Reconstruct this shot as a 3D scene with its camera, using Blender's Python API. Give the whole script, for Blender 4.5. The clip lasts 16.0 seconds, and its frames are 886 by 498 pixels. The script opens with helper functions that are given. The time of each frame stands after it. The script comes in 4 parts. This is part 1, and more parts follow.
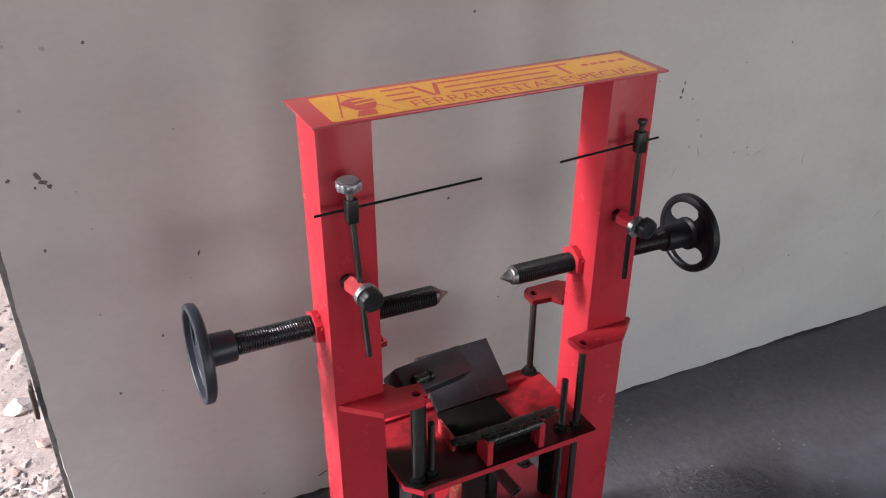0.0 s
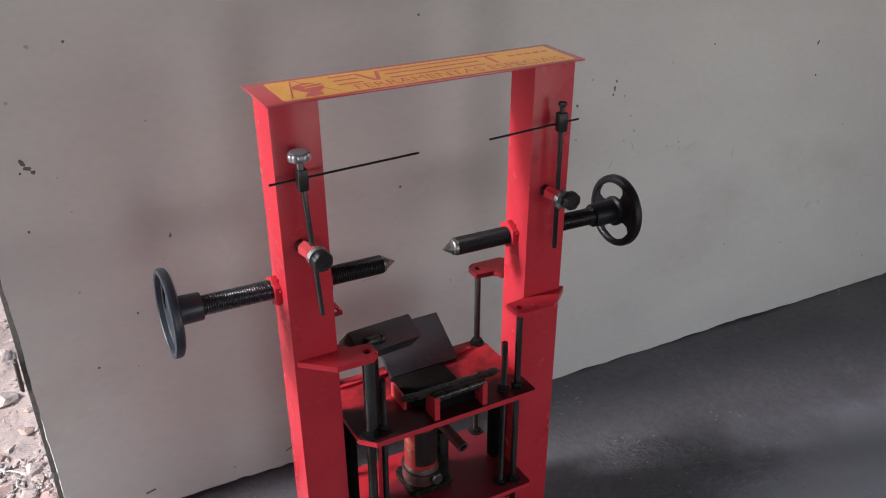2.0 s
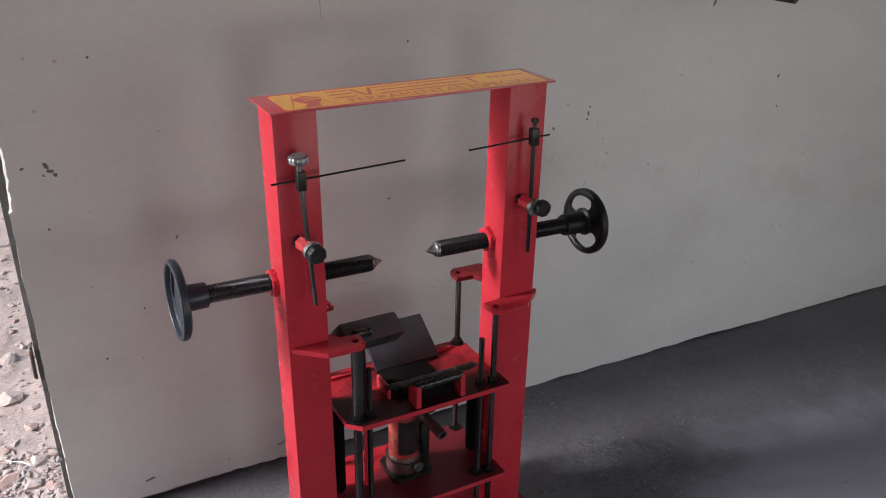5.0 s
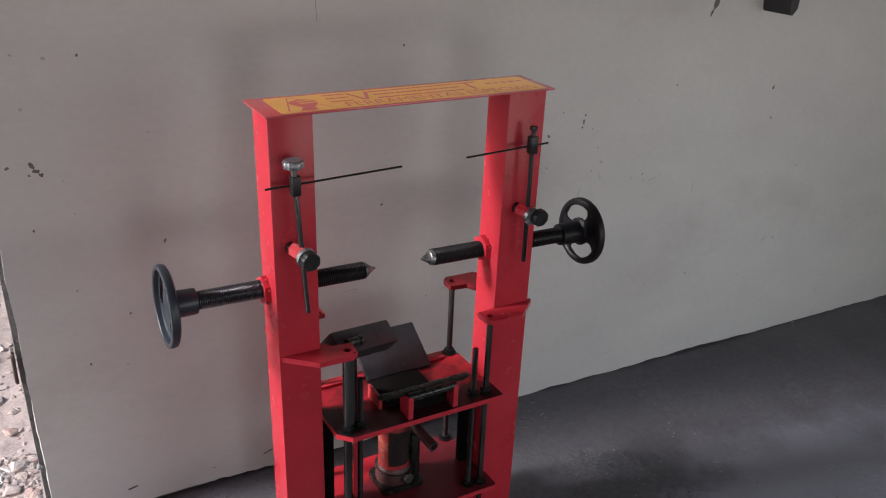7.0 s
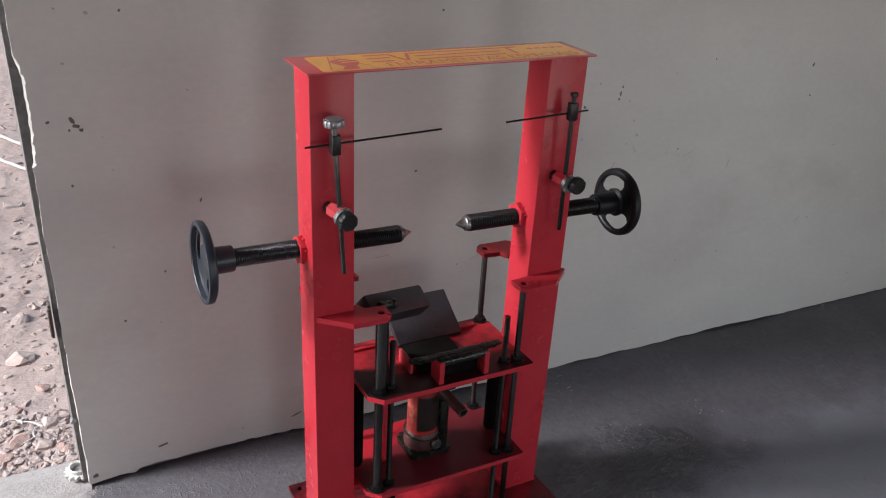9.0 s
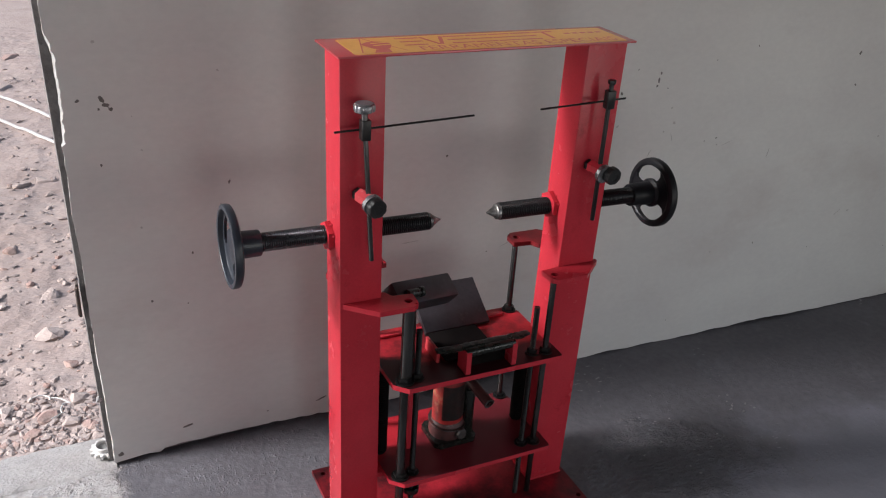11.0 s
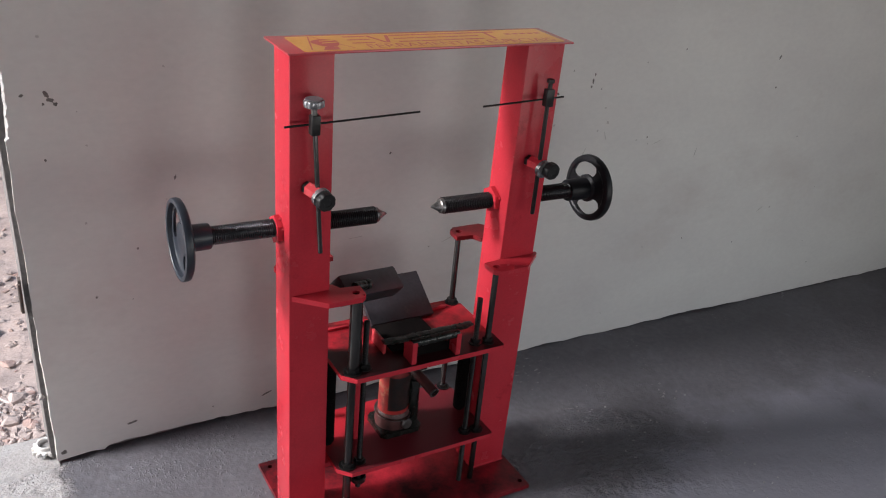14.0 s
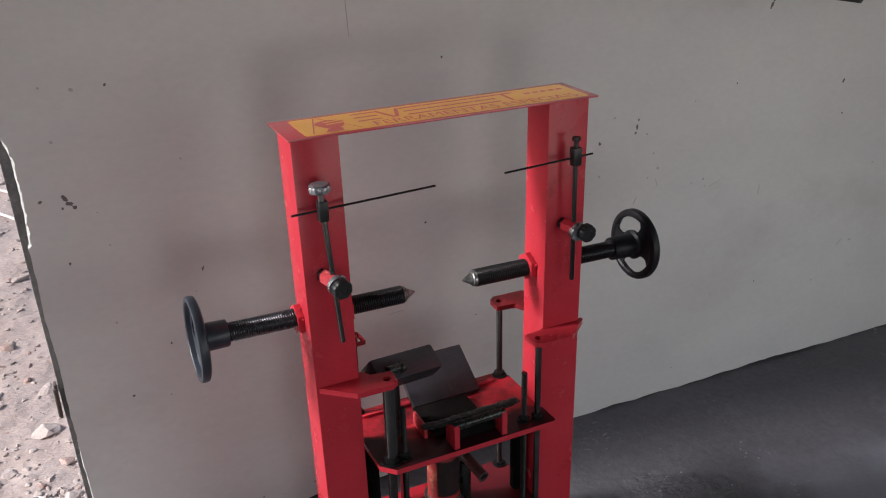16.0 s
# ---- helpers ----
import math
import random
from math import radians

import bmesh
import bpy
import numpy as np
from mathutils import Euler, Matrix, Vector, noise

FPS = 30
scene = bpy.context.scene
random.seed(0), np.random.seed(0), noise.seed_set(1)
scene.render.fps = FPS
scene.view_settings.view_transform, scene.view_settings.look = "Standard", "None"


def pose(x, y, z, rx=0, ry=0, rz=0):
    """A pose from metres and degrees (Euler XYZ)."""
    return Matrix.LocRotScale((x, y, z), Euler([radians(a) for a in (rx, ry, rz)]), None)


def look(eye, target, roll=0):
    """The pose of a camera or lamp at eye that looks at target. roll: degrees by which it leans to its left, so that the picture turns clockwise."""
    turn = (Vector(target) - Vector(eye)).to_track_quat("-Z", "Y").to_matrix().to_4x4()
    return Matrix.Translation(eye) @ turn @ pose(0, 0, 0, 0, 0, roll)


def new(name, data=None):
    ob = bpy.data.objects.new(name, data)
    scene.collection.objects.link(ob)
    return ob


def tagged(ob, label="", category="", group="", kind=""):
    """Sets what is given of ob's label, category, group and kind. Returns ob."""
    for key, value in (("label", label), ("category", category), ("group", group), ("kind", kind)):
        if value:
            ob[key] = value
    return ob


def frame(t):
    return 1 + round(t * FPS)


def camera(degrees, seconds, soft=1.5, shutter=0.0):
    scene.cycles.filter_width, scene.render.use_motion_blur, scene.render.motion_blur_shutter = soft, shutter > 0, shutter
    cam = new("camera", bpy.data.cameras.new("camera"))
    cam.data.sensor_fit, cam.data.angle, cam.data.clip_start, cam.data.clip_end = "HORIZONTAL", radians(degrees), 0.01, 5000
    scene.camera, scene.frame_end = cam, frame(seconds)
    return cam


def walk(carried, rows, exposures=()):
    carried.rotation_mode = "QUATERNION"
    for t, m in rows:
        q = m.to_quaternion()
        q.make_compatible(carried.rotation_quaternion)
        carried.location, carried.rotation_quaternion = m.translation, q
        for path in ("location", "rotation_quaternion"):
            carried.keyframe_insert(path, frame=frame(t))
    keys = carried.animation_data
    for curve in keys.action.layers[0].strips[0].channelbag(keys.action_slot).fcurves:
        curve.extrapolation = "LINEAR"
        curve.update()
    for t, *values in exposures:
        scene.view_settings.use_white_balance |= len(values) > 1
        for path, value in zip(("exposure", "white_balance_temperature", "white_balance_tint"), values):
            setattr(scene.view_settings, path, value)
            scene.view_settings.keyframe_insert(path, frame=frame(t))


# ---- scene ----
cam = camera(54.0, 16.0, soft=1.1)
PATH = [
    (0, (-0.003, 0.003, 1.394), (0.795, 1.569, 0.439), 0.4),
    (0.5, (0.02, -0.012, 1.38), (0.822, 1.575, 0.465), 1.0),
    (1, (0.005, -0.022, 1.373), (0.808, 1.565, 0.456), 1.0),
    (1.5, (-0.072, -0.076, 1.369), (0.756, 1.496, 0.451), -0.4),
    (2, (-0.034, -0.191, 1.379), (0.817, 1.384, 0.487), -0.1),
    (2.5, (0.007, -0.297, 1.375), (0.809, 1.31, 0.495), 0.7),
    (3, (-0.069, -0.371, 1.408), (0.683, 1.301, 0.608), 1.5),
    (3.5, (-0.082, -0.366, 1.404), (0.712, 1.29, 0.613), 0.2),
    (4, (-0.086, -0.353, 1.385), (0.754, 1.267, 0.565), 1.1),
    (4.2, (-0.09, -0.355, 1.392), (0.759, 1.257, 0.567), 1.3),
    (6.3, (-0.11, -0.325, 1.371), (0.836, 1.249, 0.579), 0.8),
    (6.5, (-0.104, -0.321, 1.37), (0.826, 1.258, 0.57), 1.8),
    (7, (-0.108, -0.311, 1.38), (0.815, 1.271, 0.576), 2.4),
    (7.5, (-0.125, -0.312, 1.394), (0.797, 1.271, 0.591), 3.2),
    (8, (-0.124, -0.304, 1.392), (0.774, 1.289, 0.583), 2.4),
    (8.5, (-0.119, -0.299, 1.354), (0.765, 1.303, 0.546), 1.3),
    (9, (-0.136, -0.304, 1.351), (0.739, 1.282, 0.503), 3.4),
    (9.5, (-0.13, -0.313, 1.353), (0.672, 1.298, 0.481), 1.7),
    (9.7, (-0.14, -0.314, 1.367), (0.64, 1.302, 0.484), 1.5),
    (11.8, (-0.111, -0.253, 1.344), (0.731, 1.33, 0.456), 5.1),
    (12, (-0.113, -0.261, 1.361), (0.733, 1.319, 0.474), 5.2),
    (12.5, (-0.126, -0.285, 1.353), (0.723, 1.301, 0.479), 4.7),
    (13, (-0.194, -0.3, 1.345), (0.684, 1.272, 0.475), 3.0),
    (13.5, (-0.228, -0.321, 1.357), (0.71, 1.212, 0.48), 5.2),
    (14, (-0.165, -0.31, 1.354), (0.779, 1.221, 0.479), 5.6),
    (14.5, (0.0, -0.265, 1.339), (0.803, 1.344, 0.463), 2.3),
    (15, (0.013, -0.274, 1.365), (0.781, 1.392, 0.567), 0.7),
    (15.5, (-0.018, -0.27, 1.37), (0.752, 1.398, 0.579), -0.6),
    (16, (-0.016, -0.263, 1.373), (0.762, 1.4, 0.581), -1.5),
]
walk(cam, [(t, look(eye, target, roll)) for t, eye, target, roll in PATH], [
    (t, 0.56 - stops) for t, stops in ((0, 0.02), (0.5, 0.31), (1, 0.17), (1.5, 0.15), (2, 0.23), (2.5, 0.36), (3, 0.65), (3.5, 0.58), (4, 0.37),
                                (6.5, 0.35), (7.5, 0.38), (8.5, 0.45), (9, 0.42), (9.5, 0.62), (12, 0.38), (12.5, 0.43), (13, 0.37), (14, 0.34), (14.5, 0.47), (15.5, 0.45), (16, 0.40))])

# ---- world and light: a shed open to a hazy yard on two sides ----
world = bpy.data.worlds.new("world")
scene.world = world
world.use_nodes = True
wn = world.node_tree
sky = wn.nodes.new("ShaderNodeTexSky")
sky.sky_type, sky.sun_disc = "NISHITA", False
sky.sun_elevation, sky.sun_rotation = radians(30), radians(-80)
sky.air_density, sky.dust_density = 1.2, 3.0
wn.links.new(sky.outputs[0], wn.nodes["Background"].inputs[0])
wn.nodes["Background"].inputs[1].default_value = 0.15

sun = new("sun", bpy.data.lights.new("sun", "SUN"))
sun.data.energy, sun.data.angle, sun.data.color = 5.0, radians(13), (0.985, 0.975, 1.0)
sun.matrix_world = look((-10, 1.75, 5.9), (0, 0, 0))


def opening_light(name, centre, aim, w, h, watts, colour):
    lamp = new(name, bpy.data.lights.new(name, "AREA"))
    lamp.data.shape, lamp.data.size, lamp.data.size_y = "RECTANGLE", w, h
    lamp.data.energy, lamp.data.color = watts, colour
    lamp.matrix_world = look(centre, aim)
    return lamp


# the doorway behind, two added lamps, and the wide gate beside the wall's end
opening_light("doorway_daylight", (0.02, -1.38, 0.66), (0.15, 1.4, 0.42), 0.54, 0.50, 4.4, (0.985, 0.972, 1.0))
# unseen rear and side lamps, added to brighten the right wall and floor
opening_light("added_rear_light", (1.97, -1.38, 0.86), (2.0, 1.4, 0.80), 1.80, 0.85, 9.2, (0.99, 0.97, 0.945))
opening_light("added_side_light", (2.93, -0.35, 0.95), (1.5, 0.35, 0.55), 1.1, 1.3, 2.7, (0.995, 0.97, 0.95))
opening_light("gate_daylight", (-2.25, 1.62, 1.45), (-1.2, -1.0, 0.8), 2.2, 2.2, 76, (0.86, 0.91, 1.0))


# ---- materials ----
def material(name, colour, rough=0.6, metal=0.0, second=None, scale=8.0, amount=0.5, grain=120.0, bump=0.1,
             depth=0.002, coat=0.0, detail=6.0, stretch=(1, 1, 1), rough_vary=0.1, mark=None, mark_scale=4.0, mark_at=(0.6, 0.7), spec=0.5, island=0.0):
    m = bpy.data.materials.new(name)
    m.use_nodes = True
    nt = m.node_tree
    n, link = nt.nodes, nt.links.new
    b = n["Principled BSDF"]
    b.inputs["Roughness"].default_value, b.inputs["Metallic"].default_value = rough, metal
    b.inputs["Coat Weight"].default_value = coat
    b.inputs["Specular IOR Level"].default_value = spec
    b.inputs["Coat Roughness"].default_value = 0.15
    tc, mp = n.new("ShaderNodeTexCoord"), n.new("ShaderNodeMapping")
    mp.inputs["Scale"].default_value = stretch
    link(tc.outputs["Object"], mp.inputs[0])

    def tex(sc, det=detail, rgh=0.6):
        t = n.new("ShaderNodeTexNoise")
        t.inputs["Scale"].default_value, t.inputs["Detail"].default_value, t.inputs["Roughness"].default_value = sc, det, rgh
        link(mp.outputs[0], t.inputs["Vector"])
        return t.outputs["Fac"]

    def ramp(fac, lo, hi):
        r = n.new("ShaderNodeMapRange")
        r.inputs["From Min"].default_value, r.inputs["From Max"].default_value = lo, hi
        link(fac, r.inputs[0])
        return r.outputs[0]

    def mix(fac, a, c):
        x = n.new("ShaderNodeMix")
        x.data_type = "RGBA"
        link(fac, x.inputs[0])
        for socket, v in ((x.inputs[6], a), (x.inputs[7], c)):
            if isinstance(v, tuple):
                socket.default_value = (*v, 1)
            else:
                link(v, socket)
        return x.outputs[2]

    second = second or tuple(c * 0.75 for c in colour)
    big, fine = tex(scale), tex(grain, 3)
    col = mix(ramp(big, 0.35, 0.7), colour, second)
    fine_mix = n.new("ShaderNodeMix")
    fine_mix.data_type, fine_mix.blend_type = "RGBA", "MULTIPLY"
    fine_mix.inputs[0].default_value = amount
    link(col, fine_mix.inputs[6])
    fr = n.new("ShaderNodeMapRange")
    fr.inputs["From Min"].default_value, fr.inputs["From Max"].default_value = 0.3, 0.7
    fr.inputs["To Min"].default_value, fr.inputs["To Max"].default_value = 0.72, 1.18
    link(fine, fr.inputs[0])
    link(fr.outputs[0], fine_mix.inputs[7])
    col = fine_mix.outputs[2]
    if mark:
        col = mix(ramp(tex(mark_scale, 8, 0.7), *mark_at), col, mark)
    if island:
        geo, shade, tint = n.new("ShaderNodeNewGeometry"), n.new("ShaderNodeMapRange"), n.new("ShaderNodeMix")
        shade.inputs["To Min"].default_value, shade.inputs["To Max"].default_value = 1 - island, 1 + 0.6 * island
        link(geo.outputs["Random Per Island"], shade.inputs[0])
        tint.data_type, tint.blend_type = "RGBA", "MULTIPLY"
        tint.inputs[0].default_value = 1.0
        link(col, tint.inputs[6])
        link(shade.outputs[0], tint.inputs[7])
        col = tint.outputs[2]
    link(col, b.inputs["Base Color"])
    rv = n.new("ShaderNodeMapRange")
    rv.inputs["To Min"].default_value, rv.inputs["To Max"].default_value = max(0.02, rough - rough_vary), min(1, rough + rough_vary)
    link(big, rv.inputs[0])
    link(rv.outputs[0], b.inputs["Roughness"])
    if bump:
        bp = n.new("ShaderNodeBump")
        bp.inputs["Strength"].default_value, bp.inputs["Distance"].default_value = bump, depth
        link(fine, bp.inputs["Height"])
        link(bp.outputs[0], b.inputs["Normal"])
    return m


RED = material("red_enamel", (0.525, 0.034, 0.051), 0.24, 0, (0.465, 0.028, 0.043), 14, 0.25, 260, 0.05, 0.001, spec=0.25, mark=(0.26, 0.010, 0.016), mark_scale=16, mark_at=(0.60, 0.80), rough_vary=0.14)
BLACK_STEEL = material("blackened_steel", (0.008, 0.008, 0.009), 0.33, 0.2, (0.018, 0.017, 0.016), 30, 0.5, 300, 0.15, 0.0006, spec=0.42, rough_vary=0.14)
MILL_STEEL = material("oily_steel", (0.10, 0.095, 0.09), 0.38, 0.75, (0.05, 0.046, 0.042), 40, 0.5, 220, 0.1, 0.0006, stretch=(1, 1, 0.25))
PLATE_STEEL = material("mill_scale_steel", (0.054, 0.051, 0.060), 0.40, 0.3, (0.026, 0.022, 0.024), 11, 0.5, 160, 0.15, 0.0008, mark=(0.11, 0.095, 0.09), mark_scale=13, mark_at=(0.60, 0.8))
# Near-black: grease on parts, also shade painted under the plate and in the socket.
GREASE_SHADE = material("grease_shade_black", (0.005, 0.004, 0.004), 0.8, 0, (0.010, 0.008, 0.008), 40, 0.5, 200, 0.3, 0.001, spec=0.06)
OILY = material("wet_black_oil", (0.006, 0.007, 0.006), 0.27, 0, (0.016, 0.017, 0.014), 35, 0.5, 130, 0.5, 0.002, spec=0.5, rough_vary=0.2)
BEAM_RED = material("glossy_red_enamel", (0.485, 0.031, 0.046), 0.30, 0, (0.425, 0.025, 0.038), 14, 0.25, 260, 0.05, 0.001, coat=1.0)
# Oil stains, with the shade under the shelf also put into the colour.
RED_STAINED_SHADED = material("stained_shaded_red_enamel", (0.47, 0.024, 0.040), 0.36, 0, (0.30, 0.014, 0.024), 5, 0.3, 220, 0.08, 0.001, spec=0.25, mark=(0.030, 0.006, 0.008), mark_scale=4.0, mark_at=(0.42, 0.62))
RED_DARK = material("dark_red_enamel", (0.36, 0.016, 0.025), 0.42, 0, (0.10, 0.008, 0.010), 5, 0.35, 200, 0.1, 0.001, spec=0.35, mark=(0.020, 0.006, 0.007), mark_scale=5.5, mark_at=(0.44, 0.72))
RED_WORN = material("rubbed_red_enamel", (0.52, 0.060, 0.070), 0.33, 0, (0.42, 0.035, 0.045), 60, 0.4, 220, 0.1, 0.001, mark=(0.58, 0.34, 0.33), mark_scale=70, mark_at=(0.64, 0.76))
JACK_BASE = material("dirty_cast_iron", (0.10, 0.030, 0.029), 0.5, 0, (0.026, 0.014, 0.013), 30, 0.5, 180, 0.2, 0.001, mark=(0.26, 0.17, 0.15), mark_scale=40, mark_at=(0.60, 0.70))
BRIGHT_STEEL = material("turned_steel", (0.22, 0.21, 0.20), 0.34, 0.9, (0.13, 0.12, 0.12), 60, 0.4, 300, 0.08, 0.0005)
# One plastic in two tones: gate light and shade put into the wheels' colour.
PLASTIC_LIT = material("lit_black_plastic", (0.017, 0.021, 0.030), 0.36, 0, (0.028, 0.034, 0.046), 20, 0.3, 350, 0.1, 0.0006)
PLASTIC_SHADED = material("shaded_black_plastic", (0.007, 0.007, 0.009), 0.44, 0, (0.010, 0.010, 0.013), 20, 0.3, 350, 0.1, 0.0006, spec=0.28)
SCREW_STEEL = material("oiled_screw_steel", (0.022, 0.022, 0.025), 0.30, 0.5, (0.012, 0.012, 0.013), 9, 0.5, 300, 0.1, 0.0005)
# Paler copy for the screw's left end: light on it put into the colour.
SCREW_LIT = material("lit_screw_steel", (0.070, 0.071, 0.078), 0.26, 0.6, (0.030, 0.030, 0.034), 40, 0.4, 300, 0.1, 0.0005)
POINT_STEEL = material("oiled_turned_steel", (0.34, 0.33, 0.325), 0.33, 0.75, (0.03, 0.028, 0.027), 70, 0.5, 300, 0.1, 0.0005)
KNOB_CHROME = material("worn_chrome", (0.50, 0.50, 0.52), 0.26, 0.7, (0.04, 0.04, 0.042), 95, 0.4, 300, 0.05, 0.0005)
KNOB_BLACK = material("black_knob_plastic", (0.009, 0.009, 0.010), 0.45, 0, (0.016, 0.016, 0.017), 30, 0.3, 300, 0.1, 0.0006, spec=0.35)
KNOB_TOP = material("rubbed_grey_plastic", (0.17, 0.17, 0.18), 0.34, 0, (0.10, 0.10, 0.11), 60, 0.4, 300, 0.05, 0.0005)
YELLOW = material("yellow_vinyl", (0.86, 0.40, 0.02), 0.32, 0, (0.80, 0.35, 0.02), 20, 0.2, 200, 0.03, 0.0005, coat=1.0)
INK = material("red_ink", (0.60, 0.045, 0.035), 0.35, 0, (0.55, 0.04, 0.03), 20, 0.2, 200, 0.0, coat=1.0)
JACK_RED = material("worn_jack_paint", (0.42, 0.030, 0.028), 0.42, 0, (0.09, 0.016, 0.015), 22, 0.4, 220, 0.12, 0.0008, mark=(0.30, 0.15, 0.085), mark_scale=18, mark_at=(0.55, 0.63))
JACK_LABEL = material("stained_jack_label", (0.03, 0.026, 0.026), 0.5, 0, (0.07, 0.03, 0.028), 40, 0.5, 200, 0.08, 0.0008, mark=(0.24, 0.16, 0.13), mark_scale=45, mark_at=(0.62, 0.75))
PLASTER = material("smooth_plaster", (0.715, 0.700, 0.672), 0.82, 0, (0.63, 0.605, 0.59), 2.0, 0.12, 60, 0.07, 0.0012, mark=(0.55, 0.50, 0.475), mark_scale=2.6, mark_at=(0.55, 0.90), stretch=(0.75, 1, 1.35))
PLASTER_EDGE = material("broken_plaster", (0.44, 0.43, 0.42), 0.9, 0, (0.27, 0.255, 0.24), 60, 0.5, 120, 0.5, 0.003)
MASONRY = material("dark_render", (0.19, 0.175, 0.172), 0.95, 0, (0.11, 0.10, 0.098), 22, 0.6, 90, 0.7, 0.004, mark=(0.05, 0.045, 0.04), mark_scale=40, mark_at=(0.6, 0.7))
CHIP = material("wall_grime", (0.125, 0.113, 0.107), 0.9, 0, (0.22, 0.20, 0.19), 120, 0.5, 300, 0.3, 0.001)
SCUFF = material("faint_wall_scuff", (0.47, 0.445, 0.425), 0.9, 0, (0.57, 0.545, 0.525), 90, 0.5, 300, 0.3, 0.001)
CEMENT = material("dark_cement_floor", (0.128, 0.124, 0.140), 0.62, 0, (0.090, 0.086, 0.096), 1.7, 0.6, 60, 0.55, 0.004, mark=(0.185, 0.180, 0.210), mark_scale=6, mark_at=(0.60, 0.82), rough_vary=0.15)


def finish_floor(m):
    """Bare pale concrete towards the gate, trowel ridges, a rough broken patch and white scrapes."""
    nt = m.node_tree
    n, link = nt.nodes, nt.links.new
    b = n["Principled BSDF"]
    tc = n.new("ShaderNodeTexCoord")

    def op(kind, a, c, clamp=False):
        x = n.new("ShaderNodeMath")
        x.operation, x.use_clamp = kind, clamp
        for s, v in zip(x.inputs, (a, c)):
            if isinstance(v, (int, float)):
                s.default_value = v
            else:
                link(v, s)
        return x.outputs[0]

    def tex(sc, det=4.0, rgh=0.55, stretch=(1, 1, 1)):
        mp, t = n.new("ShaderNodeMapping"), n.new("ShaderNodeTexNoise")
        mp.inputs["Scale"].default_value = stretch
        link(tc.outputs["Object"], mp.inputs[0])
        link(mp.outputs[0], t.inputs["Vector"])
        t.inputs["Scale"].default_value, t.inputs["Detail"].default_value, t.inputs["Roughness"].default_value = sc, det, rgh
        return t.outputs["Fac"]

    def ramp(v, lo, hi):
        r = n.new("ShaderNodeMapRange")
        r.interpolation_type = "SMOOTHSTEP"
        r.inputs["From Min"].default_value, r.inputs["From Max"].default_value = lo, hi
        link(v, r.inputs[0])
        return r.outputs[0]

    def mix(fac, a, c):
        x = n.new("ShaderNodeMix")
        x.data_type = "RGBA"
        link(fac, x.inputs[0])
        for s, v in ((x.inputs[6], a), (x.inputs[7], c)):
            if isinstance(v, tuple):
                s.default_value = (*v, 1)
            else:
                link(v, s)
        return x.outputs[2]

    split = n.new("ShaderNodeSeparateXYZ")
    link(tc.outputs["Object"], split.inputs[0])
    x, y = split.outputs[0], split.outputs[1]
    shaken = op("ADD", x, op("MULTIPLY", op("SUBTRACT", tex(11, 7, 0.7), 0.5), 0.16))
    bare = ramp(shaken, -0.045, -0.085)
    col = b.inputs["Base Color"].links[0].from_socket
    pale = mix(ramp(tex(24, 8, 0.7), 0.40, 0.66), (0.37, 0.355, 0.352), (0.28, 0.262, 0.255))
    pale = mix(ramp(tex(70, 4), 0.62, 0.72), pale, (0.24, 0.215, 0.205))
    # the rough patch beside the machine
    px = op("MULTIPLY", op("SUBTRACT", x, 1.16), 3.6)
    py = op("MULTIPLY", op("SUBTRACT", y, 0.92), 5.2)
    away = op("POWER", op("ADD", op("MULTIPLY", px, px), op("MULTIPLY", py, py)), 0.5)
    patch = ramp(op("ADD", away, op("MULTIPLY", op("SUBTRACT", tex(7, 5), 0.5), 1.6)), 1.15, 0.35)
    ridges = tex(40, 5, 0.6, (1.0, 1.4, 1.0))
    pits = op("MULTIPLY", ramp(tex(85, 4, 0.6, (1.3, 0.9, 1)), 0.50, 0.80), ramp(tex(9, 3), 0.40, 0.68))
    left = op("MULTIPLY", ramp(x, 0.75, 0.05), 0.8)
    scrape = op("MULTIPLY", ramp(tex(95, 3, 0.6, (0.6, 1.3, 1)), 0.63, 0.69), ramp(tex(3.1, 3), 0.54, 0.64))
    col = mix(op("MULTIPLY", scrape, 0.7), col, (0.46, 0.44, 0.45))
    # a pool of light painted into the floor's colour, with ragged borders
    qx = op("MULTIPLY", op("SUBTRACT", x, 1.72), 1.5)
    qy = op("MULTIPLY", op("SUBTRACT", y, 0.60), 2.6)
    off = op("POWER", op("ADD", op("MULTIPLY", qx, qx), op("MULTIPLY", qy, qy)), 0.5)
    lit_floor = ramp(op("ADD", off, op("MULTIPLY", op("SUBTRACT", tex(5, 7, 0.65), 0.5), 1.5)), 1.25, 0.60)
    col = mix(op("MULTIPLY", lit_floor, 0.72), col, (0.228, 0.225, 0.268))
    link(mix(bare, col, pale), b.inputs["Base Color"])
    height = op("ADD", op("MULTIPLY", ridges, op("ADD", op("MULTIPLY", patch, 5.5), op("MULTIPLY", bare, 1.5))), op("MULTIPLY", pits, op("ADD", op("MULTIPLY", left, 0.45), 0.22)))
    bump = n.new("ShaderNodeBump")
    bump.inputs["Strength"].default_value, bump.inputs["Distance"].default_value = 0.9, 0.006
    link(height, bump.inputs["Height"])
    link(b.inputs["Normal"].links[0].from_socket, bump.inputs["Normal"])
    link(bump.outputs[0], b.inputs["Normal"])


finish_floor(CEMENT)


